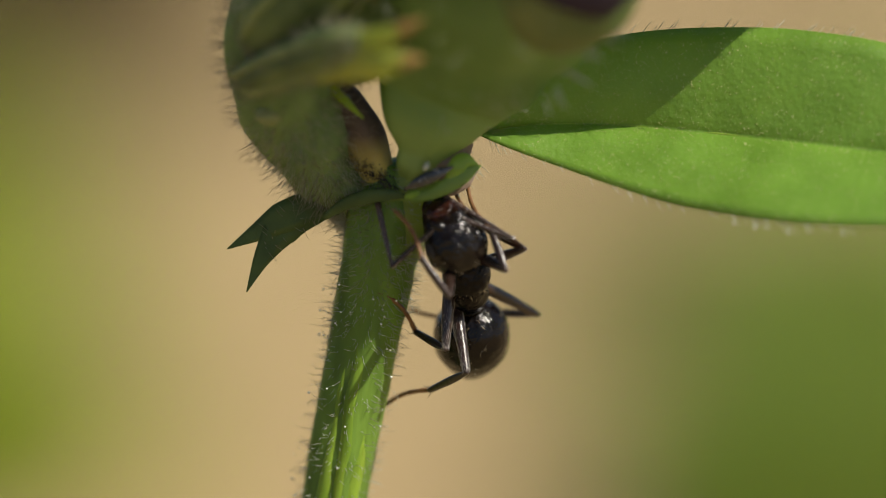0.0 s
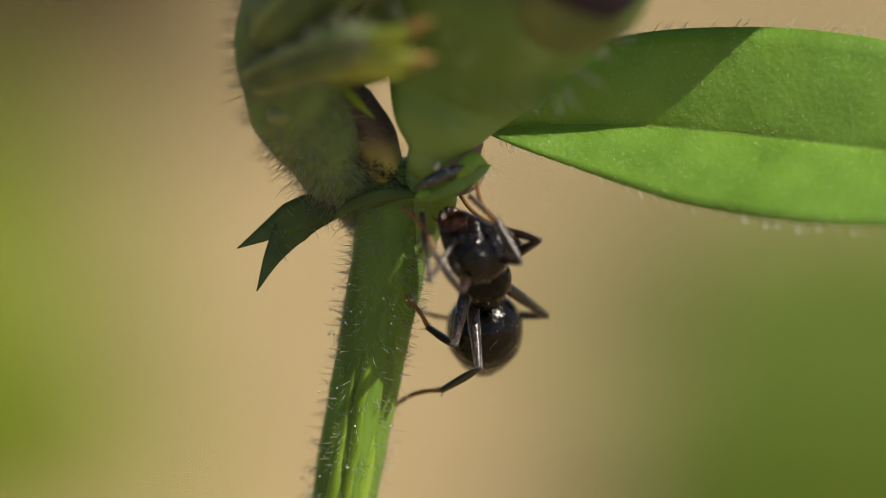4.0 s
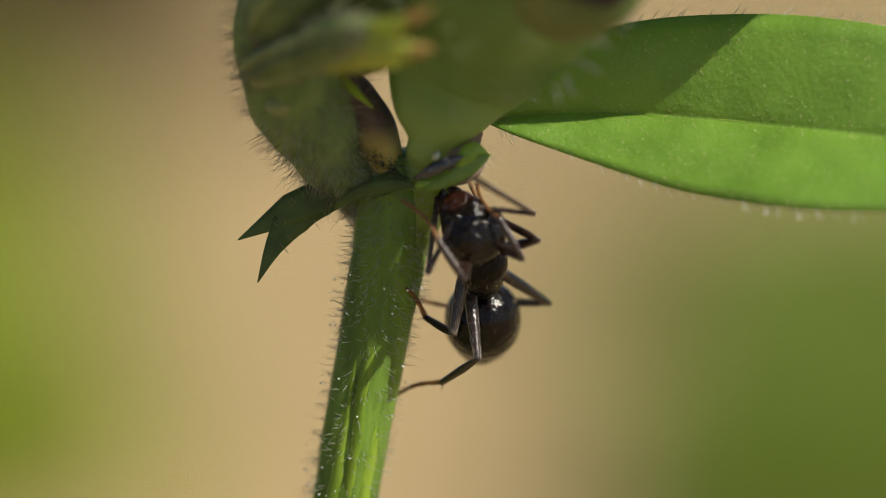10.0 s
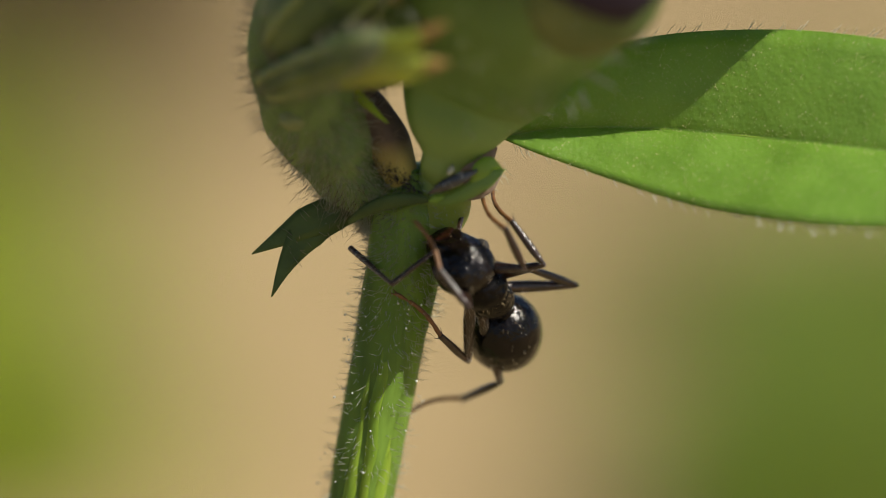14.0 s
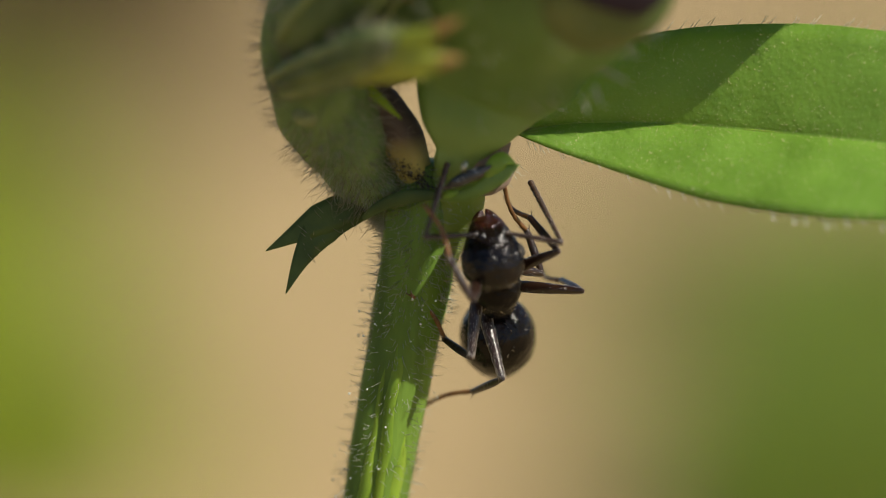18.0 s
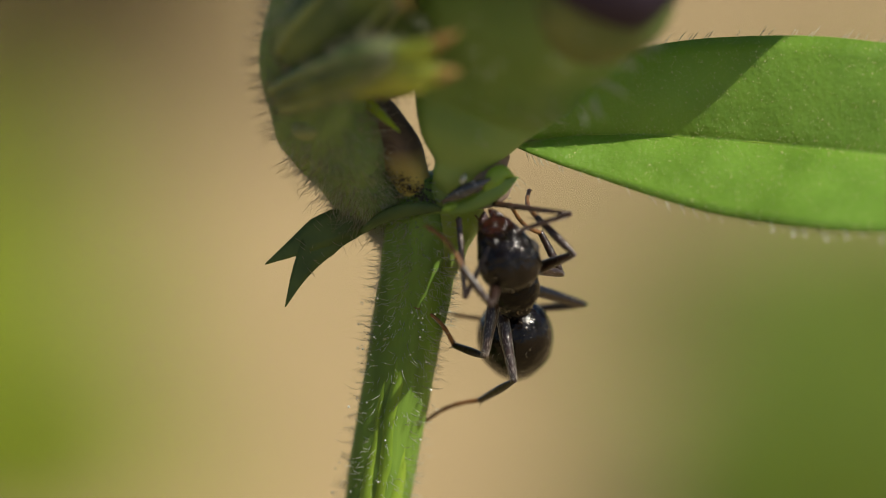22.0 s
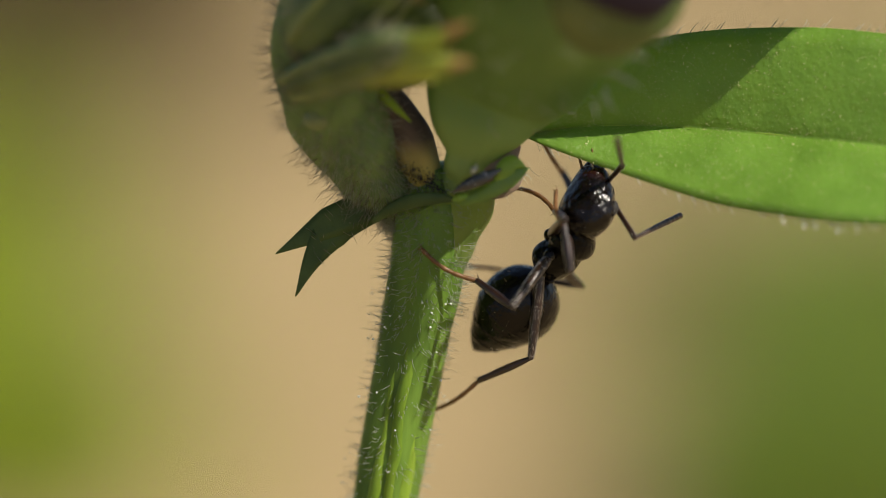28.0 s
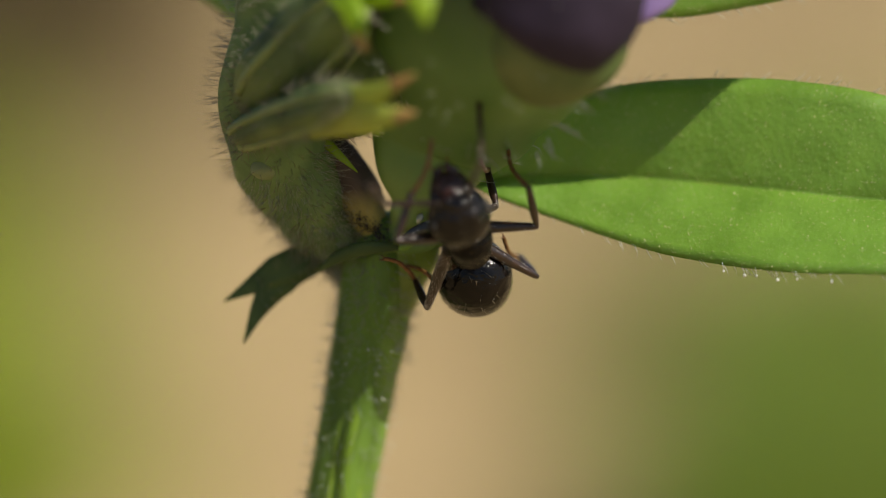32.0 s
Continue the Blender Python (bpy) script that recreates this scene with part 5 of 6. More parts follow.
stance(16.5, (0.31, -1.44, -0.80), (0.50, -0.82, 0.82), (0.10, 0.20, 1.00), (-0.29, 0.39, 0.70), (0.10, 0.20, 1.00), (0.29, -2.92, -2.76),
       ((-1.31, -0.86, 1.20), (-1.70, 0.75, 0.28)), ((1.34, 0.50, 0.33), (-0.30, 0.86, 1.21)),
       ((-0.18, -1.42, 1.50), (-0.67, -0.49, 1.50), (-1.26, 0.30, 0.65)), ((-0.14, -2.45, 0.06), (-0.79, -2.07, -0.88), (-1.29, -0.98, -0.06)), ((0.80, -2.87, -0.24), (-0.02, -3.23, -1.32), (-1.46, -3.78, -1.75)),
       ((1.45, -0.49, 1.59), (1.02, 0.40, 1.24), (0.52, 1.23, 0.37)), ((1.65, -0.24, 1.10), (0.89, -0.03, 0.20), (0.14, 0.71, -0.79)), ((1.71, -0.76, -2.39), (0.44, -1.08, -2.86), (-0.85, -1.38, -1.97)))
stance(17, (0.47, -1.70, -0.80), (-0.04, -1.30, 0.83), (0.25, 0.10, 1.00), (-0.80, -0.07, 0.70), (0.25, 0.10, 1.00), (0.46, -2.92, -2.92),
       ((-1.78, -1.35, 1.22), (-3.02, -0.24, 0.34)), ((0.59, 0.54, 0.45), (-1.22, 0.75, 1.00)),
       ((-0.15, -2.00, 1.79), (-0.73, -1.21, 1.42), (-1.36, -0.39, 0.64)), ((-0.39, -2.81, 1.19), (-0.92, -2.17, 0.32), (-0.86, -1.19, -0.74)), ((0.74, -3.06, -2.05), (0.01, -3.19, -0.87), (-1.36, -3.69, -1.54)),
       ((1.04, -0.52, 0.46), (0.81, 0.51, 0.46), (0.52, 1.38, -0.47)), ((1.46, -0.39, -0.17), (0.93, 0.67, 0.06), (0.56, 1.51, -1.06)), ((1.75, -0.81, -1.83), (0.46, -1.12, -1.36), (-0.82, -1.44, -2.26)))
stance(17.5, (0.40, -1.52, -0.80), (-0.09, -1.26, 0.86), (0.10, 0.20, 1.00), (-0.84, -0.02, 0.73), (0.10, 0.20, 1.00), (0.42, -2.92, -2.81),
       ((-2.03, -0.89, 1.23), (-2.85, 0.69, 0.59)), ((0.27, 0.21, -0.00), (-1.20, 0.37, 1.19)),
       ((-0.19, -1.57, 1.94), (-0.75, -0.68, 1.94), (-1.31, 0.29, 1.27)), ((-0.35, -2.75, 1.30), (-0.86, -2.15, 0.39), (-1.53, -0.92, -0.00)), ((0.61, -3.15, -1.97), (-0.13, -3.24, -0.79), (-1.39, -3.71, -1.65)),
       ((0.94, -0.64, 0.50), (0.87, 0.41, 0.50), (0.53, 1.39, -0.28)), ((1.31, -0.39, -0.13), (1.01, 0.68, 0.32), (0.56, 1.36, -0.88)), ((1.98, -0.91, -0.66), (1.14, -0.93, -1.78), (0.28, -0.98, -3.13)))
stance(18, (0.34, -1.35, -0.80), (0.29, -0.59, 0.78), (0.10, 0.20, 1.00), (0.08, 0.76, 0.31), (0.10, 0.20, 1.00), (0.38, -2.93, -2.67),
       ((-1.27, 0.27, 1.56), (-0.74, 1.94, 0.82)), ((1.79, 0.12, 0.87), (1.10, 1.52, -0.21)),
       ((-0.24, -1.13, 1.68), (-0.73, -0.21, 1.68), (-1.26, 0.96, 1.49)), ((-0.28, -2.46, 0.25), (-0.87, -2.05, -0.71), (-1.62, -1.02, -0.01)), ((0.43, -2.96, -0.04), (-0.24, -3.26, -1.24), (-1.58, -3.77, -1.93)),
       ((1.36, -0.59, -0.50), (1.02, 0.40, -0.50), (0.53, 1.40, 0.18)), ((1.72, -0.08, 0.72), (1.09, 0.69, 0.05), (0.56, 1.21, -1.19)), ((2.25, -0.98, 0.19), (1.81, -0.74, -1.12), (1.38, -0.50, -2.65)))
stance(18.5, (0.45, -1.33, -0.80), (0.63, -0.51, 0.73), (0.10, 0.20, 1.00), (0.14, 0.85, 0.60), (0.10, 0.20, 1.00), (0.53, -2.93, -2.66),
       ((-0.63, -0.68, 1.70), (-0.34, 0.93, 0.74)), ((1.79, 0.78, 1.68), (0.26, 1.16, 0.61)),
       ((-0.12, -1.12, 1.39), (-0.63, -0.20, 1.39), (-1.21, 0.89, 0.99)), ((-0.13, -2.22, 0.18), (-0.82, -2.06, -0.78), (-1.50, -1.03, -0.02)), ((0.55, -2.81, -0.11), (-0.12, -3.24, -1.26), (-1.51, -3.75, -1.86)),
       ((1.48, -0.57, -0.82), (1.12, 0.41, -0.82), (0.62, 1.39, -0.12)), ((1.77, -0.16, 1.07), (1.21, 0.22, 0.08), (0.63, 1.12, -0.90)), ((2.29, -1.09, 0.62), (1.31, -0.96, -0.38), (0.33, -0.84, -1.64)))
stance(19, (0.57, -1.32, -0.80), (0.66, -0.38, 0.68), (0.10, 0.20, 1.00), (0.19, 0.92, 0.27), (0.10, 0.20, 1.00), (0.68, -2.92, -2.65),
       ((-0.99, -0.28, 0.87), (-0.03, 1.00, -0.16)), ((2.01, 0.70, 0.80), (0.54, 1.24, -0.27)),
       ((-0.00, -1.10, 1.35), (-0.54, -0.20, 1.35), (-1.15, 0.82, 0.81)), ((-0.06, -2.22, 0.12), (-0.76, -2.08, -0.85), (-1.39, -1.05, -0.05)), ((0.68, -2.82, -0.16), (-0.00, -3.23, -1.32), (-1.45, -3.72, -1.78)),
       ((1.60, -0.56, -0.79), (1.23, 0.42, -0.79), (0.71, 1.37, -0.07)), ((1.83, -0.24, 1.05), (1.27, 0.19, 0.08), (0.71, 1.12, -0.88)), ((2.36, -1.22, -2.04), (0.96, -1.20, -2.04), (-0.64, -1.18, -2.04)))
stance(19.5, (0.59, -1.27, -0.80), (0.66, -0.61, 0.82), (0.10, 0.20, 1.00), (0.10, 0.72, 0.69), (0.10, 0.20, 1.00), (0.75, -2.88, -2.64),
       ((-0.59, -0.96, 0.85), (-0.87, 0.81, 0.22)), ((1.85, 0.91, 1.12), (0.14, 1.02, 0.31)),
       ((-0.02, -1.12, 1.66), (-0.57, -0.22, 1.66), (-1.19, 0.83, 1.20)), ((-0.09, -2.36, 0.07), (-0.77, -2.06, -0.87), (-1.30, -0.98, -0.05)), ((0.79, -2.83, -0.12), (0.03, -3.21, -1.23), (-1.42, -3.70, -1.72)),
       ((1.58, -0.51, -0.64), (1.17, 0.46, -0.64), (0.64, 1.42, 0.05)), ((1.81, -0.22, 1.14), (1.19, 0.14, 0.17), (0.58, 1.02, -0.80)), ((2.35, -1.17, -1.91), (0.95, -1.18, -1.91), (-0.65, -1.19, -1.91)))
stance(20, (0.61, -1.22, -0.80), (0.62, -0.48, 0.78), (0.10, 0.20, 1.00), (-0.11, 0.76, 0.65), (0.10, 0.20, 1.00), (0.82, -2.84, -2.63),
       ((-1.04, -0.66, 1.16), (-0.53, 0.90, 0.21)), ((1.69, 0.81, 0.62), (-0.20, 0.96, 0.62)),
       ((-0.04, -1.13, 1.57), (-0.61, -0.25, 1.57), (-1.22, 0.84, 1.21)), ((-0.08, -2.32, -0.02), (-0.78, -2.04, -0.96), (-1.19, -0.94, -0.10)), ((0.89, -2.78, -0.21), (0.07, -3.20, -1.26), (-1.40, -3.68, -1.67)),
       ((1.56, -0.46, -0.64), (1.13, 0.50, -0.64), (0.56, 1.47, 0.01)), ((1.78, -0.21, 1.10), (1.07, 0.15, 0.21), (0.36, 1.02, -0.71)), ((2.35, -1.12, -1.91), (0.95, -1.16, -1.91), (-0.65, -1.20, -1.91)))
stance(20.5, (0.63, -1.22, -0.80), (0.62, -0.75, 0.89), (0.10, 0.20, 1.00), (0.01, 0.56, 0.76), (0.10, 0.20, 1.00), (0.78, -2.77, -2.69),
       ((-0.78, -0.93, 0.69), (-1.06, 0.82, -0.01)), ((1.25, 1.36, 1.27), (-0.25, 0.81, 0.23)),
       ((0.02, -1.07, 1.96), (-0.56, -0.19, 1.96), (-1.21, 0.84, 1.50)), ((-0.01, -2.60, -0.56), (-0.79, -1.98, -1.22), (-1.26, -1.12, -0.15)), ((0.96, -2.84, -1.38), (0.06, -3.20, -2.39), (-1.30, -3.67, -1.70)),
       ((1.61, -0.42, -0.26), (1.13, 0.51, -0.26), (0.57, 1.46, 0.42)), ((1.84, -0.14, 0.85), (1.15, 0.10, -0.09), (0.46, 0.88, -1.11)), ((2.39, -1.05, -1.36), (1.00, -1.13, -1.36), (-0.60, -1.22, -1.36)))
stance(21, (0.66, -1.21, -0.80), (0.69, -0.48, 0.79), (0.10, 0.20, 1.00), (-0.02, 0.78, 0.65), (0.10, 0.20, 1.00), (0.73, -2.69, -2.75),
       ((-1.00, -0.59, 1.16), (-0.81, 1.17, 0.46)), ((1.73, 0.75, 1.69), (0.04, 1.21, 0.96)),
       ((0.08, -1.00, 1.65), (-0.50, -0.13, 1.65), (-1.20, 0.85, 1.15)), ((0.08, -2.32, -0.07), (-0.70, -1.99, -0.92), (-1.46, -1.12, -0.04)), ((0.98, -2.74, -0.16), (0.06, -3.13, -1.14), (-1.37, -3.66, -1.61)),
       ((1.66, -0.39, -0.64), (1.16, 0.53, -0.64), (0.58, 1.47, 0.05)), ((1.91, -0.07, 1.03), (1.19, 0.19, 0.11), (0.49, 0.99, -0.88)), ((2.44, -0.98, -1.90), (1.05, -1.11, -1.90), (-0.54, -1.24, -1.90)))
stance(21.5, (0.70, -1.14, -0.80), (0.91, -0.51, 0.82), (0.10, 0.20, 1.00), (0.47, 0.87, 0.69), (0.10, 0.20, 1.00), (0.77, -2.70, -2.69),
       ((-0.68, -0.44, 1.44), (-0.03, 1.20, 0.72)), ((2.14, 1.08, 1.12), (0.79, 2.08, 0.23)),
       ((0.14, -0.99, 1.52), (-0.46, -0.13, 1.52), (-1.20, 0.83, 1.05)), ((0.11, -2.10, -0.00), (-0.67, -1.95, -0.90), (-1.45, -1.08, -0.04)), ((0.84, -2.66, -0.26), (0.01, -3.15, -1.27), (-1.42, -3.72, -1.70)),
       ((1.74, -0.35, -0.75), (1.26, 0.58, -0.75), (0.64, 1.36, 0.09)), ((1.99, 0.03, 1.16), (1.47, 0.36, 0.13), (0.94, 1.21, -0.91)), ((2.40, -1.01, -2.18), (1.01, -1.12, -2.18), (-0.59, -1.24, -2.18)))
stance(22, (0.74, -1.07, -0.80), (0.75, -0.31, 0.78), (0.10, 0.20, 1.00), (0.20, 1.02, 0.64), (0.10, 0.20, 1.00), (0.81, -2.70, -2.63),
       ((-0.37, -0.79, 1.15), (-0.49, 1.00, 0.51)), ((2.01, 1.04, 1.07), (0.28, 1.30, 0.33)),
       ((0.20, -0.98, 1.59), (-0.42, -0.13, 1.59), (-1.21, 0.81, 1.15)), ((0.05, -2.15, 0.07), (-0.64, -1.90, -0.88), (-1.43, -1.03, -0.03)), ((0.71, -2.72, -0.27), (-0.06, -3.17, -1.35), (-1.48, -3.78, -1.78)),
       ((1.83, -0.31, -0.51), (1.36, 0.63, -0.51), (0.70, 1.24, 0.43)), ((2.08, 0.13, 0.88), (1.27, 0.97, 0.61), (1.13, 1.61, -0.68)), ((2.36, -1.03, -2.03), (0.96, -1.12, -2.03), (-0.63, -1.22, -2.03)))
stance(22.5, (0.73, -1.14, -0.80), (0.61, -0.58, 0.85), (0.10, 0.20, 1.00), (0.13, 0.79, 0.73), (0.10, 0.20, 1.00), (0.80, -2.71, -2.68),
       ((-0.73, -0.69, 1.79), (-0.85, 1.00, 0.93)), ((1.85, 0.59, 1.70), (0.37, 1.32, 0.77)),
       ((0.11, -0.99, 1.89), (-0.51, -0.15, 1.89), (-1.09, 0.70, 1.10)), ((-0.03, -2.42, -0.68), (-0.64, -1.96, 0.24), (-1.61, -0.90, 0.02)), ((0.76, -2.90, -1.29), (-0.08, -3.21, -2.36), (-1.44, -3.76, -1.72)),
       ((1.72, -0.29, -0.17), (1.34, 0.69, -0.17), (0.77, 1.51, 0.66)), ((2.02, 0.09, 0.56), (1.24, 0.86, 0.07), (0.82, 1.48, -1.17)), ((2.19, -1.04, -1.90), (0.80, -1.15, -1.90), (-0.80, -1.26, -1.90)))
stance(23, (0.73, -1.22, -0.80), (0.67, -0.48, 0.78), (0.10, 0.20, 1.00), (0.12, 0.83, 0.50), (0.10, 0.20, 1.00), (0.79, -2.73, -2.73),
       ((-1.20, 0.10, 1.06), (-0.73, 1.93, 0.86)), ((1.57, 0.99, 1.83), (0.46, 2.22, 0.90)),
       ((0.03, -1.00, 1.68), (-0.60, -0.16, 1.68), (-0.98, 0.60, 0.69)), ((-0.03, -2.33, 0.29), (-0.71, -1.93, -0.62), (-1.59, -0.96, 0.00)), ((0.76, -2.92, -0.31), (-0.07, -3.20, -1.40), (-1.48, -3.76, -0.89)),
       ((1.61, -0.27, -0.64), (1.35, 0.74, -0.64), (0.84, 1.78, -0.05)), ((1.95, 0.04, 0.90), (1.20, 0.75, 0.29), (0.51, 1.34, -0.84)), ((2.03, -1.06, -2.31), (0.68, -1.18, -2.65), (-0.69, -1.27, -1.83)))
stance(23.5, (0.73, -1.16, -0.80), (0.83, -0.58, 0.85), (0.10, 0.20, 1.00), (0.45, 0.82, 0.72), (0.10, 0.20, 1.00), (0.68, -2.73, -2.68),
       ((-0.16, -0.73, 0.42), (-0.31, 0.99, 1.20)), ((1.95, 0.19, 2.03), (1.04, 1.73, 1.38)),
       ((0.12, -0.91, 1.76), (-0.52, -0.08, 1.76), (-1.11, 0.72, 0.92)), ((0.04, -2.28, 0.05), (-0.70, -1.97, -0.85), (-1.35, -0.97, -0.03)), ((0.76, -2.78, -0.18), (-0.07, -3.18, -1.24), (-1.47, -3.73, -1.78)),
       ((1.52, -0.24, -0.74), (1.24, 0.69, -1.13), (0.77, 1.66, -0.40)), ((1.94, -0.01, 1.14), (1.44, 0.35, 0.11), (0.92, 1.23, -0.92)), ((2.01, -1.06, -2.35), (0.65, -1.16, -2.67), (-0.72, -1.25, -1.86)))
stance(24, (0.73, -1.10, -0.80), (0.83, -0.21, 0.70), (0.10, 0.20, 1.00), (0.44, 1.18, 0.56), (0.10, 0.20, 1.00), (0.57, -2.73, -2.62),
       ((-0.55, -0.39, 1.07), (-0.01, 1.17, 0.12)), ((2.16, 0.79, 1.51), (0.76, 2.04, 1.24)),
       ((0.21, -0.83, 1.45), (-0.43, 0.00, 1.45), (-1.24, 0.84, 0.88)), ((0.14, -2.06, -0.21), (-0.70, -1.98, -1.07), (-1.07, -1.01, -0.06)), ((0.76, -2.64, -0.22), (-0.07, -3.16, -1.22), (-1.47, -3.69, -1.79)),
       ((1.44, -0.21, -0.96), (1.14, 0.63, -1.52), (0.70, 1.53, -0.69)), ((1.94, -0.06, 1.11), (1.46, 0.42, 0.12), (0.95, 1.39, -0.83)), ((2.00, -1.06, -2.47), (0.63, -1.15, -2.74), (-0.76, -1.22, -1.95)))
stance(24.5, (0.70, -1.01, -0.80), (0.88, -0.43, 0.84), (0.10, 0.20, 1.00), (0.52, 0.97, 0.71), (0.10, 0.20, 1.00), (0.67, -2.58, -2.68),
       ((-0.65, -0.39, 1.21), (-0.40, 1.29, 0.37)), ((2.22, 0.56, 1.68), (0.79, 1.34, 0.71)),
       ((0.27, -0.83, 1.67), (-0.39, -0.01, 1.67), (-1.21, 0.83, 1.11)), ((0.15, -2.03, -0.10), (-0.64, -1.92, -0.99), (-1.01, -1.08, 0.13)), ((0.78, -2.54, -0.15), (-0.07, -3.12, -1.09), (-1.43, -3.65, -1.75)),
       ((1.49, -0.13, -0.80), (1.16, 0.69, -1.37), (0.59, 1.50, -0.53)), ((2.01, 0.02, 1.21), (1.51, 0.40, 0.18), (1.00, 1.29, -0.84)), ((2.03, -1.03, -2.39), (0.64, -1.12, -2.39), (-0.83, -1.19, -1.75)))
stance(25, (0.67, -0.91, -0.80), (0.83, -0.09, 0.74), (0.10, 0.20, 1.00), (0.48, 1.31, 0.60), (0.10, 0.20, 1.00), (0.76, -2.43, -2.72),
       ((-0.03, -0.58, 1.10), (-0.51, 0.89, -0.01)), ((2.13, 0.83, 1.68), (0.48, 1.51, 1.03)),
       ((0.32, -0.83, 1.39), (-0.35, -0.03, 1.39), (-1.18, 0.83, 0.87)), ((0.17, -1.88, -0.19), (-0.58, -1.86, -1.12), (-0.96, -1.15, 0.08)), ((0.78, -2.41, -0.18), (-0.07, -3.09, -1.06), (-1.42, -3.63, -1.74)),
       ((1.55, -0.05, -0.89), (1.19, 0.75, -1.46), (0.48, 1.47, -0.63)), ((2.08, 0.10, 1.04), (1.54, 0.56, 0.06), (0.99, 1.52, -0.87)), ((2.07, -1.00, -2.36), (0.67, -1.08, -2.36), (-0.90, -1.16, -2.10)))
stance(25.5, (0.59, -0.75, -0.80), (0.91, 0.02, 0.74), (0.10, 0.20, 1.00), (0.61, 1.43, 0.60), (0.10, 0.20, 1.00), (0.51, -2.48, -2.53),
       ((0.04, -0.41, 1.39), (0.29, 1.30, 0.59)), ((2.26, 0.89, 1.65), (1.38, 2.33, 0.79)),
       ((0.39, -0.73, 1.26), (-0.28, 0.07, 1.26), (-1.20, 0.84, 0.76)), ((0.34, -1.67, -0.21), (-0.64, -1.95, -0.85), (-1.27, -0.98, 0.02)), ((0.85, -2.23, -0.38), (-0.01, -3.12, -1.03), (-1.36, -3.84, -1.50)),
       ((1.81, -0.05, -0.81), (1.32, 0.47, -1.58), (0.62, 1.38, -0.96)), ((2.06, 0.01, 1.17), (1.60, 0.59, 0.22), (1.13, 1.66, -0.64)), ((2.02, -0.89, -2.42), (0.63, -0.70, -2.42), (-0.82, -0.48, -1.79)))
stance(26.5, (0.95, -0.56, -0.80), (1.55, 0.17, 0.67), (0.85, -0.15, 0.35), (1.38, 1.54, 0.23), (0.85, -0.15, 0.35), (0.16, -2.51, -2.05),
       ((1.43, -0.09, 1.36), (2.04, 1.45, 0.43)), ((2.84, 1.25, 1.35), (2.56, 2.22, -0.25)),
       ((0.59, -0.42, 1.78), (-0.22, 0.24, 1.78), (-1.19, 0.82, 1.14)), ((0.41, -1.60, 1.02), (-0.42, -1.26, 0.22), (-1.54, -0.34, 0.14)), ((0.93, -2.49, -0.10), (-0.07, -3.00, -0.93), (-1.36, -3.75, -1.51)),
       ((1.89, 0.60, -0.82), (1.46, 1.06, -1.66), (0.90, 1.87, -0.81)), ((1.94, 0.25, 1.25), (1.97, 0.74, 0.16), (1.90, 1.74, -0.89)), ((2.02, -0.85, -2.13), (0.69, -0.64, -2.52), (-0.66, -0.42, -1.68)))
stance(27.5, (1.05, -0.62, -0.75), (1.93, 0.47, 0.30), (0.62, -0.45, -0.55), (2.18, 1.68, -0.30), (0.62, -0.35, -0.68), (-0.46, -2.34, -1.65),
       ((2.84, 0.24, 0.80), (3.81, 1.61, -0.09)), ((3.36, 1.57, -0.51), (3.75, 2.12, 1.27)),
       ((0.79, -0.12, 1.46), (-0.09, 0.31, 1.08), (-1.20, 0.80, 0.63)), ((0.56, -1.00, 1.26), (-0.29, -0.51, 0.56), (-1.56, 0.07, 0.18)), ((0.96, -2.58, -0.22), (-0.16, -2.91, -0.99), (-1.39, -3.70, -1.63)),
       ((1.97, 1.25, -0.94), (1.60, 1.65, -1.84), (1.18, 2.36, -0.84)), ((1.82, 0.48, 1.37), (1.50, 0.80, 0.26), (0.56, 1.39, -0.68)), ((2.03, -0.80, -2.20), (0.78, -0.59, -2.80), (-0.49, -0.37, -1.85)))
stance(28, (1.28, -0.46, -0.75), (2.00, 0.57, 0.30), (0.62, -0.45, -0.55), (2.30, 1.80, -0.25), (0.62, -0.35, -0.68), (-0.24, -2.24, -1.65),
       ((3.21, 0.30, 0.75), (4.32, 0.80, -0.70)), ((2.88, 1.83, 0.52), (2.80, 2.45, 2.32)),
       ((1.74, -0.45, 1.56), (1.62, 0.57, 1.31), (1.47, 1.36, 0.29)), ((0.44, -1.24, 0.88), (-0.34, -0.64, 0.18), (-1.59, 0.09, 0.22)), ((0.87, -2.41, -0.36), (-0.31, -2.92, -0.93), (-1.47, -3.64, -1.77)),
       ((1.93, 1.15, -1.00), (1.69, 1.74, -1.83), (1.15, 2.58, -1.01)), ((1.66, 0.76, 1.50), (1.46, 0.88, 0.32), (0.59, 1.41, -0.71)), ((2.03, -0.78, -2.11), (0.73, -0.56, -2.58), (-0.59, -0.33, -1.71)))
stance(28.5, (1.21, -0.36, -0.80), (2.55, 0.19, 0.19), (0.65, -0.30, 0.05), (2.51, 1.44, -0.54), (0.65, -0.30, 0.05), (0.12, -2.04, -2.22),
       ((3.16, 0.74, 1.25), (3.73, 1.51, -0.40)), ((2.54, 1.70, 0.51), (2.27, 2.29, 2.30)),
       ((1.47, -0.25, 1.43), (1.29, 0.64, 0.90), (1.08, 1.61, 0.06)), ((0.46, -1.23, 0.27), (-0.50, -0.70, -0.23), (-1.61, 0.11, 0.22)), ((0.70, -2.14, -0.07), (-0.32, -2.78, -0.78), (-1.39, -3.61, -1.64)),
       ((2.34, 0.77, -1.35), (2.50, 1.45, -2.13), (2.49, 2.04, -0.97)), ((1.79, 0.61, 1.27), (1.56, 0.89, 0.13), (0.62, 1.39, -0.86)), ((2.01, -0.68, -2.46), (0.72, -0.50, -2.98), (-0.59, -0.31, -2.08)))
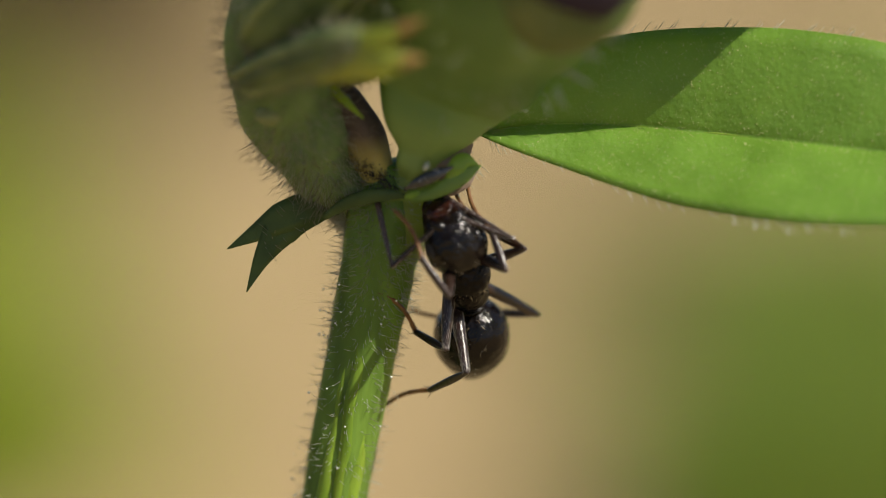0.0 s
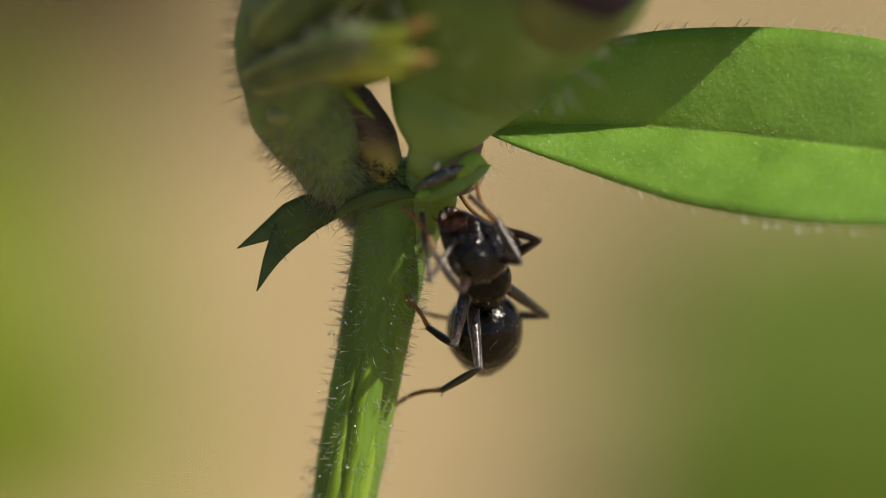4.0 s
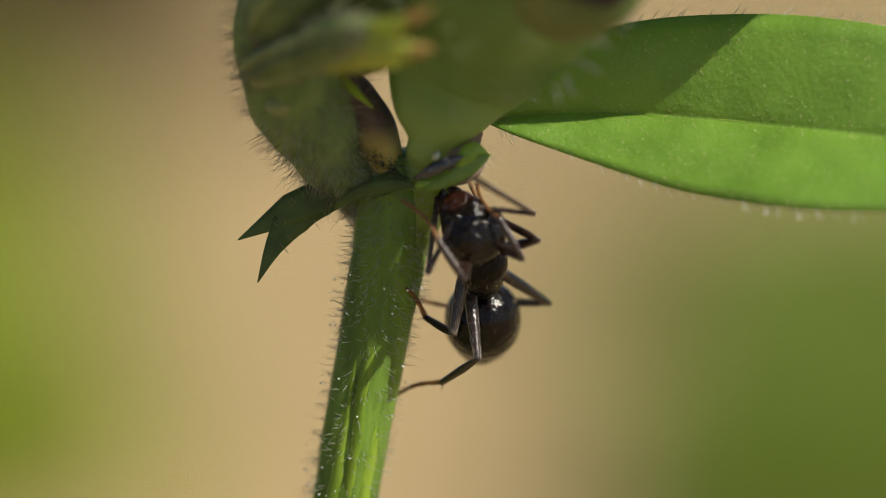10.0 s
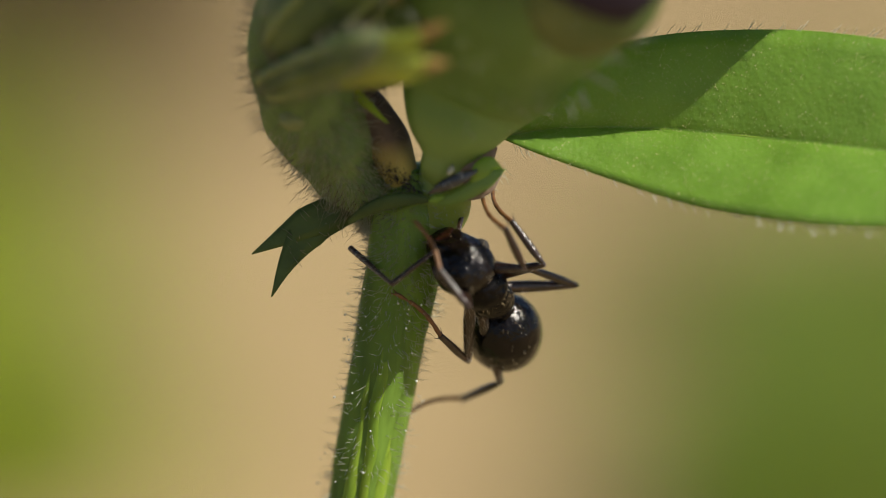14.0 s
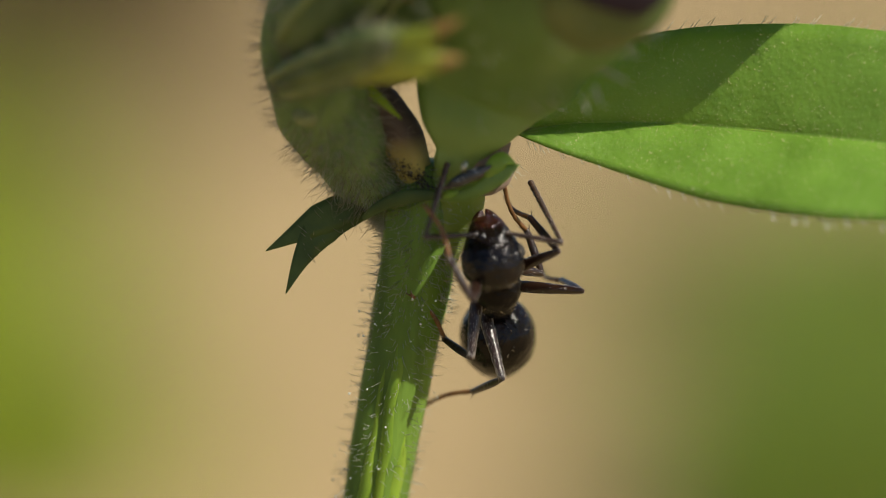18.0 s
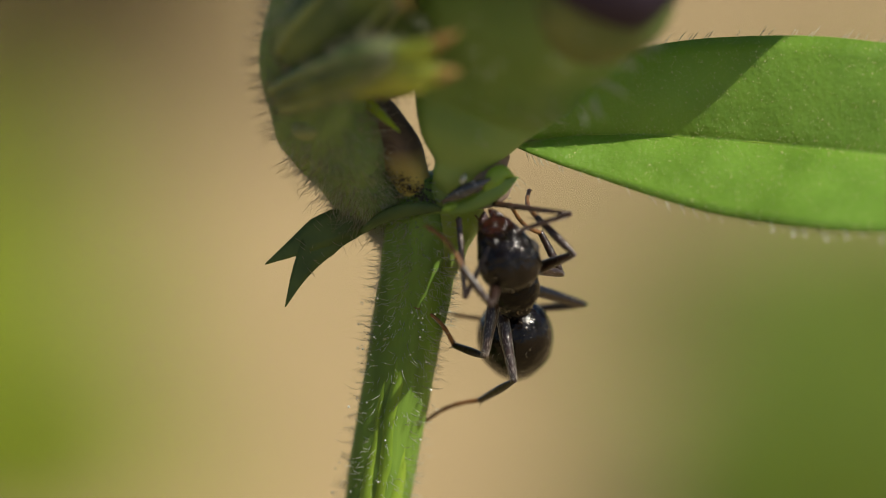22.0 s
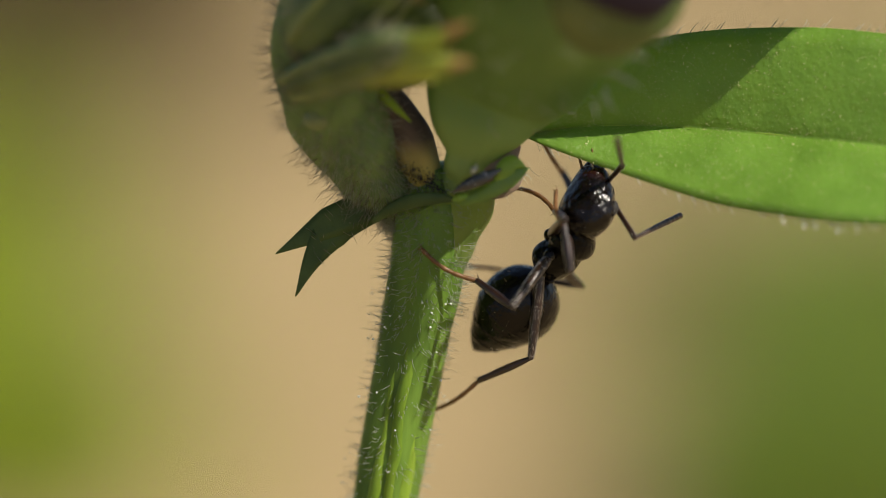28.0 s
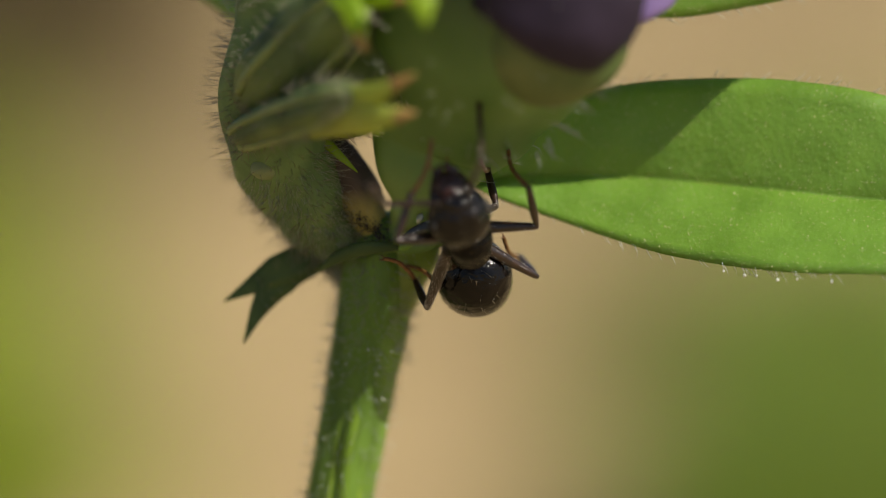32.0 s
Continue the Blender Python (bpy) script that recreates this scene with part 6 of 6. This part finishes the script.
stance(29, (1.04, -0.56, -0.80), (1.78, 0.07, 0.66), (0.55, -0.20, 0.65), (2.14, 1.11, -0.29), (0.20, 0.10, 1.00), (0.49, -1.78, -2.86),
       ((3.30, 0.62, 0.44), (4.87, 1.18, 1.36)), ((2.19, 1.40, 1.65), (1.87, 2.17, 3.35)),
       ((1.19, -0.05, 1.86), (0.95, 0.71, 1.18), (0.69, 1.86, 0.63)), ((0.33, -1.39, -0.76), (-0.60, -0.79, -0.29), (-1.61, 0.11, 0.21)), ((0.46, -2.14, 0.26), (-0.42, -2.69, -0.69), (-1.36, -3.63, -1.57)),
       ((2.75, 0.38, -0.58), (3.29, 1.15, -1.05), (3.79, 1.49, 0.10)), ((1.91, 0.45, 1.32), (1.65, 0.90, 0.23), (0.65, 1.36, -0.70)), ((1.99, -0.57, -2.56), (0.71, -0.44, -3.11), (-0.59, -0.29, -2.19)))
stance(29.5, (1.07, -0.59, -0.80), (1.67, -0.25, 0.81), (0.30, 0.10, 0.90), (1.57, 1.00, 0.08), (0.30, 0.10, 0.90), (0.71, -1.96, -2.79),
       ((0.14, 0.66, 0.79), (-0.82, 0.77, 2.43)), ((1.95, 1.63, 1.68), (1.64, 2.54, 3.32)),
       ((0.92, -0.17, 1.78), (0.77, 0.81, 1.43), (0.66, 1.83, 0.63)), ((0.17, -1.33, 0.20), (-0.72, -0.81, -0.42), (-1.64, 0.10, 0.21)), ((0.27, -1.98, -0.15), (-0.53, -2.74, -1.00), (-1.48, -3.75, -1.80)),
       ((2.53, 0.33, -0.67), (2.56, 1.33, -0.99), (2.49, 1.94, 0.15)), ((2.23, 0.31, 1.34), (2.05, 0.96, 0.35), (1.65, 1.62, -0.88)), ((1.84, -0.60, -2.70), (0.62, -0.47, -3.38), (-0.62, -0.33, -2.38)))
stance(30, (1.10, -0.61, -0.80), (1.46, 0.05, 0.78), (0.10, 0.20, 1.00), (1.36, 1.30, 0.05), (0.10, 0.20, 1.00), (0.94, -2.15, -2.70),
       ((-0.03, 1.43, 1.19), (-0.84, 2.81, 2.22)), ((2.05, 1.73, 1.82), (2.07, 2.77, 3.41)),
       ((0.65, -0.28, 1.42), (0.60, 0.77, 1.42), (0.64, 1.81, 0.64)), ((0.13, -1.14, 0.21), (-0.80, -0.86, -0.51), (-1.65, 0.07, 0.21)), ((0.10, -1.85, -0.31), (-0.65, -2.78, -1.03), (-1.53, -3.84, -1.84)),
       ((2.32, 0.28, -0.78), (1.93, 1.25, -0.78), (1.24, 2.35, -0.78)), ((2.56, 0.17, 1.23), (2.46, 1.03, 0.41), (2.65, 1.87, -0.76)), ((1.69, -0.62, -2.70), (0.54, -0.50, -3.49), (-0.64, -0.37, -2.41)))
stance(30.5, (1.18, -0.10, -0.80), (1.50, 0.67, 0.74), (0.10, 0.20, 1.00), (1.24, 1.87, -0.04), (0.10, 0.20, 1.00), (0.79, -2.02, -2.26),
       ((0.16, 2.18, 1.45), (-0.53, 3.23, 2.88)), ((2.46, 2.34, 1.43), (2.48, 3.34, 3.04)),
       ((0.78, 0.22, 1.43), (0.60, 1.04, 0.80), (0.67, 1.88, -0.19)), ((0.02, -0.29, -1.03), (-0.42, 0.36, -0.12), (-1.06, 1.32, -0.99)), ((0.56, -1.57, -0.70), (-0.30, -1.12, -1.70), (-1.79, -0.54, -1.70)),
       ((2.07, 1.37, -0.78), (1.77, 2.35, -1.01), (1.19, 3.10, -0.13)), ((2.63, 0.49, 1.19), (2.18, 0.98, 0.18), (1.76, 1.50, -1.10)), ((1.83, -0.04, -2.73), (0.58, -0.21, -3.33), (-0.69, -0.38, -2.38)))
stance(31, (1.42, 0.45, 0.85), (1.68, 1.28, 2.36), (0.10, 0.20, 1.00), (1.63, 2.65, 1.58), (0.10, 0.20, 1.00), (0.84, -1.00, -1.20),
       ((0.55, 2.37, 3.33), (0.63, 4.11, 4.11)), ((3.26, 2.75, 2.23), (4.40, 4.28, 2.23)),
       ((0.79, 1.35, 3.12), (0.42, 2.29, 3.39), (-0.04, 3.67, 3.42)), ((0.12, -0.32, 1.45), (-0.43, 0.23, 0.55), (-0.89, 1.26, -0.36)), ((0.15, -0.99, 0.99), (-0.69, -0.48, -0.00), (-1.34, -0.18, -1.43)),
       ((2.66, 1.77, 0.86), (1.80, 2.40, 0.86), (1.25, 3.18, -0.02)), ((2.83, 0.80, 2.72), (2.89, 1.63, 1.85), (2.85, 1.83, 0.41)), ((3.00, 0.18, -0.55), (2.84, 0.47, -1.91), (2.65, 0.76, -0.35)))
stance(31.5, (1.11, 0.51, 1.50), (1.15, 1.28, 3.07), (0.10, 0.20, 1.00), (0.77, 2.59, 3.58), (0.10, 0.20, 1.00), (0.71, -0.99, -0.41),
       ((-0.57, 1.83, 3.79), (-1.33, 2.36, 5.46)), ((1.66, 2.59, 4.93), (0.23, 3.41, 3.97)),
       ((-0.09, 1.61, 3.72), (-0.05, 2.43, 3.05), (-0.06, 3.65, 2.58)), ((-0.39, -0.13, 2.16), (-0.74, 0.30, 1.09), (-0.87, 1.26, 2.18)), ((-0.11, -0.93, 2.13), (-0.49, -0.02, 1.14), (-0.80, 1.02, -0.05)),
       ((1.74, 1.75, 1.44), (1.82, 2.38, 2.27), (1.96, 3.40, 1.47)), ((2.17, 0.60, 3.38), (1.93, 1.22, 2.39), (2.52, 1.85, 1.22)), ((2.66, -0.04, 0.46), (2.22, 0.42, -0.79), (1.78, 0.87, 0.68)))
stance(32, (0.84, 0.96, 1.50), (0.59, 1.55, 3.13), (0.10, 0.20, 1.00), (0.19, 2.89, 3.56), (0.10, 0.20, 1.00), (0.90, -0.18, -0.95),
       ((-1.16, 2.14, 3.81), (-1.40, 2.51, 5.66)), ((1.02, 3.05, 4.89), (0.98, 4.45, 3.57)),
       ((-0.89, 1.34, 3.62), (-0.55, 2.35, 3.62), (-0.08, 3.58, 3.62)), ((-0.23, -0.19, 1.36), (-0.49, 0.46, 0.37), (-1.19, 0.94, 1.55)), ((0.34, 0.13, -0.12), (-0.03, 0.39, 1.20), (-0.94, 0.80, -0.08)),
       ((1.37, 2.10, 1.75), (1.17, 2.94, 1.16), (1.02, 3.12, 2.44)), ((2.29, 1.63, 2.13), (2.07, 2.52, 2.92), (1.64, 3.37, 1.80)), ((2.29, 0.50, 0.77), (1.90, 0.96, -0.50), (1.53, 1.41, 0.98)))


def axes(origin, along, up):
    """A pose at origin whose +Y points along and whose +Z leans to up."""
    y = along.normalized()
    x = y.cross(up)
    x = x.normalized() if x.length > 1e-6 else y.orthogonal().normalized()
    m = Matrix((x, y, x.cross(y))).transposed().to_4x4()
    m.translation = origin
    return m


def motions():
    tracks = {}

    def key(ob, t, m):
        tracks.setdefault(ob, []).append((t, m))

    names = [(s, p) for s in ("left", "right") for p in ("front", "middle", "hind")]
    for t, waist, neck, up, mouth, crown, tail, lf, rf, legs in STANCES:
        root = axes(at(*waist), at(*neck) - at(*waist), way(*up))
        back = root.inverted()
        skull = axes(root @ Vector((0, TRUNK / 1000, 0)), at(*mouth) - at(*neck), way(*crown))
        rear = axes(root @ Vector((0, -0.00012, -0.00005)), at(*tail) - at(*waist), way(*up))
        key(ant, t, root)
        key(head, t, back @ skull)
        key(gaster, t, back @ rear)
        for side, joints in (("left", lf), ("right", rf)):
            sg = -1 if side == "left" else 1
            j0 = skull @ (Vector((sg * FEELER[0], FEELER[1], FEELER[2])) / 1000)
            elbow, tip = at(*joints[0]), at(*joints[1])
            s = axes(j0, elbow - j0, way(*crown))
            e = s @ Vector((0, SCAPE / 1000, 0))
            w = axes(e, tip - e, way(*crown))
            key(FEELERS[side][0], t, back @ s)
            key(FEELERS[side][1], t, s.inverted() @ w)
        for (side, pair), joints in zip(names, legs):
            sg = -1 if side == "left" else 1
            h = HIP[pair]
            a, b, c = LEG[pair]
            j0 = root @ (Vector((sg * h[0], h[1], h[2])) / 1000)
            knee, ankle, toe = (at(*q) for q in joints)
            femur, tibia, tarsus = LEGS[side, pair]
            f = axes(j0, knee - j0, way(*up))
            k = f @ Vector((0, a / 1000, 0))
            s = axes(k, ankle - k, way(*up))
            n = s @ Vector((0, b / 1000, 0))
            r = axes(n, toe - n, way(*up))
            key(femur, t, back @ f)
            key(tibia, t, f.inverted() @ s)
            key(tarsus, t, f.inverted() @ r)
    for ob, rows in tracks.items():
        walk(ob, rows)


motions()
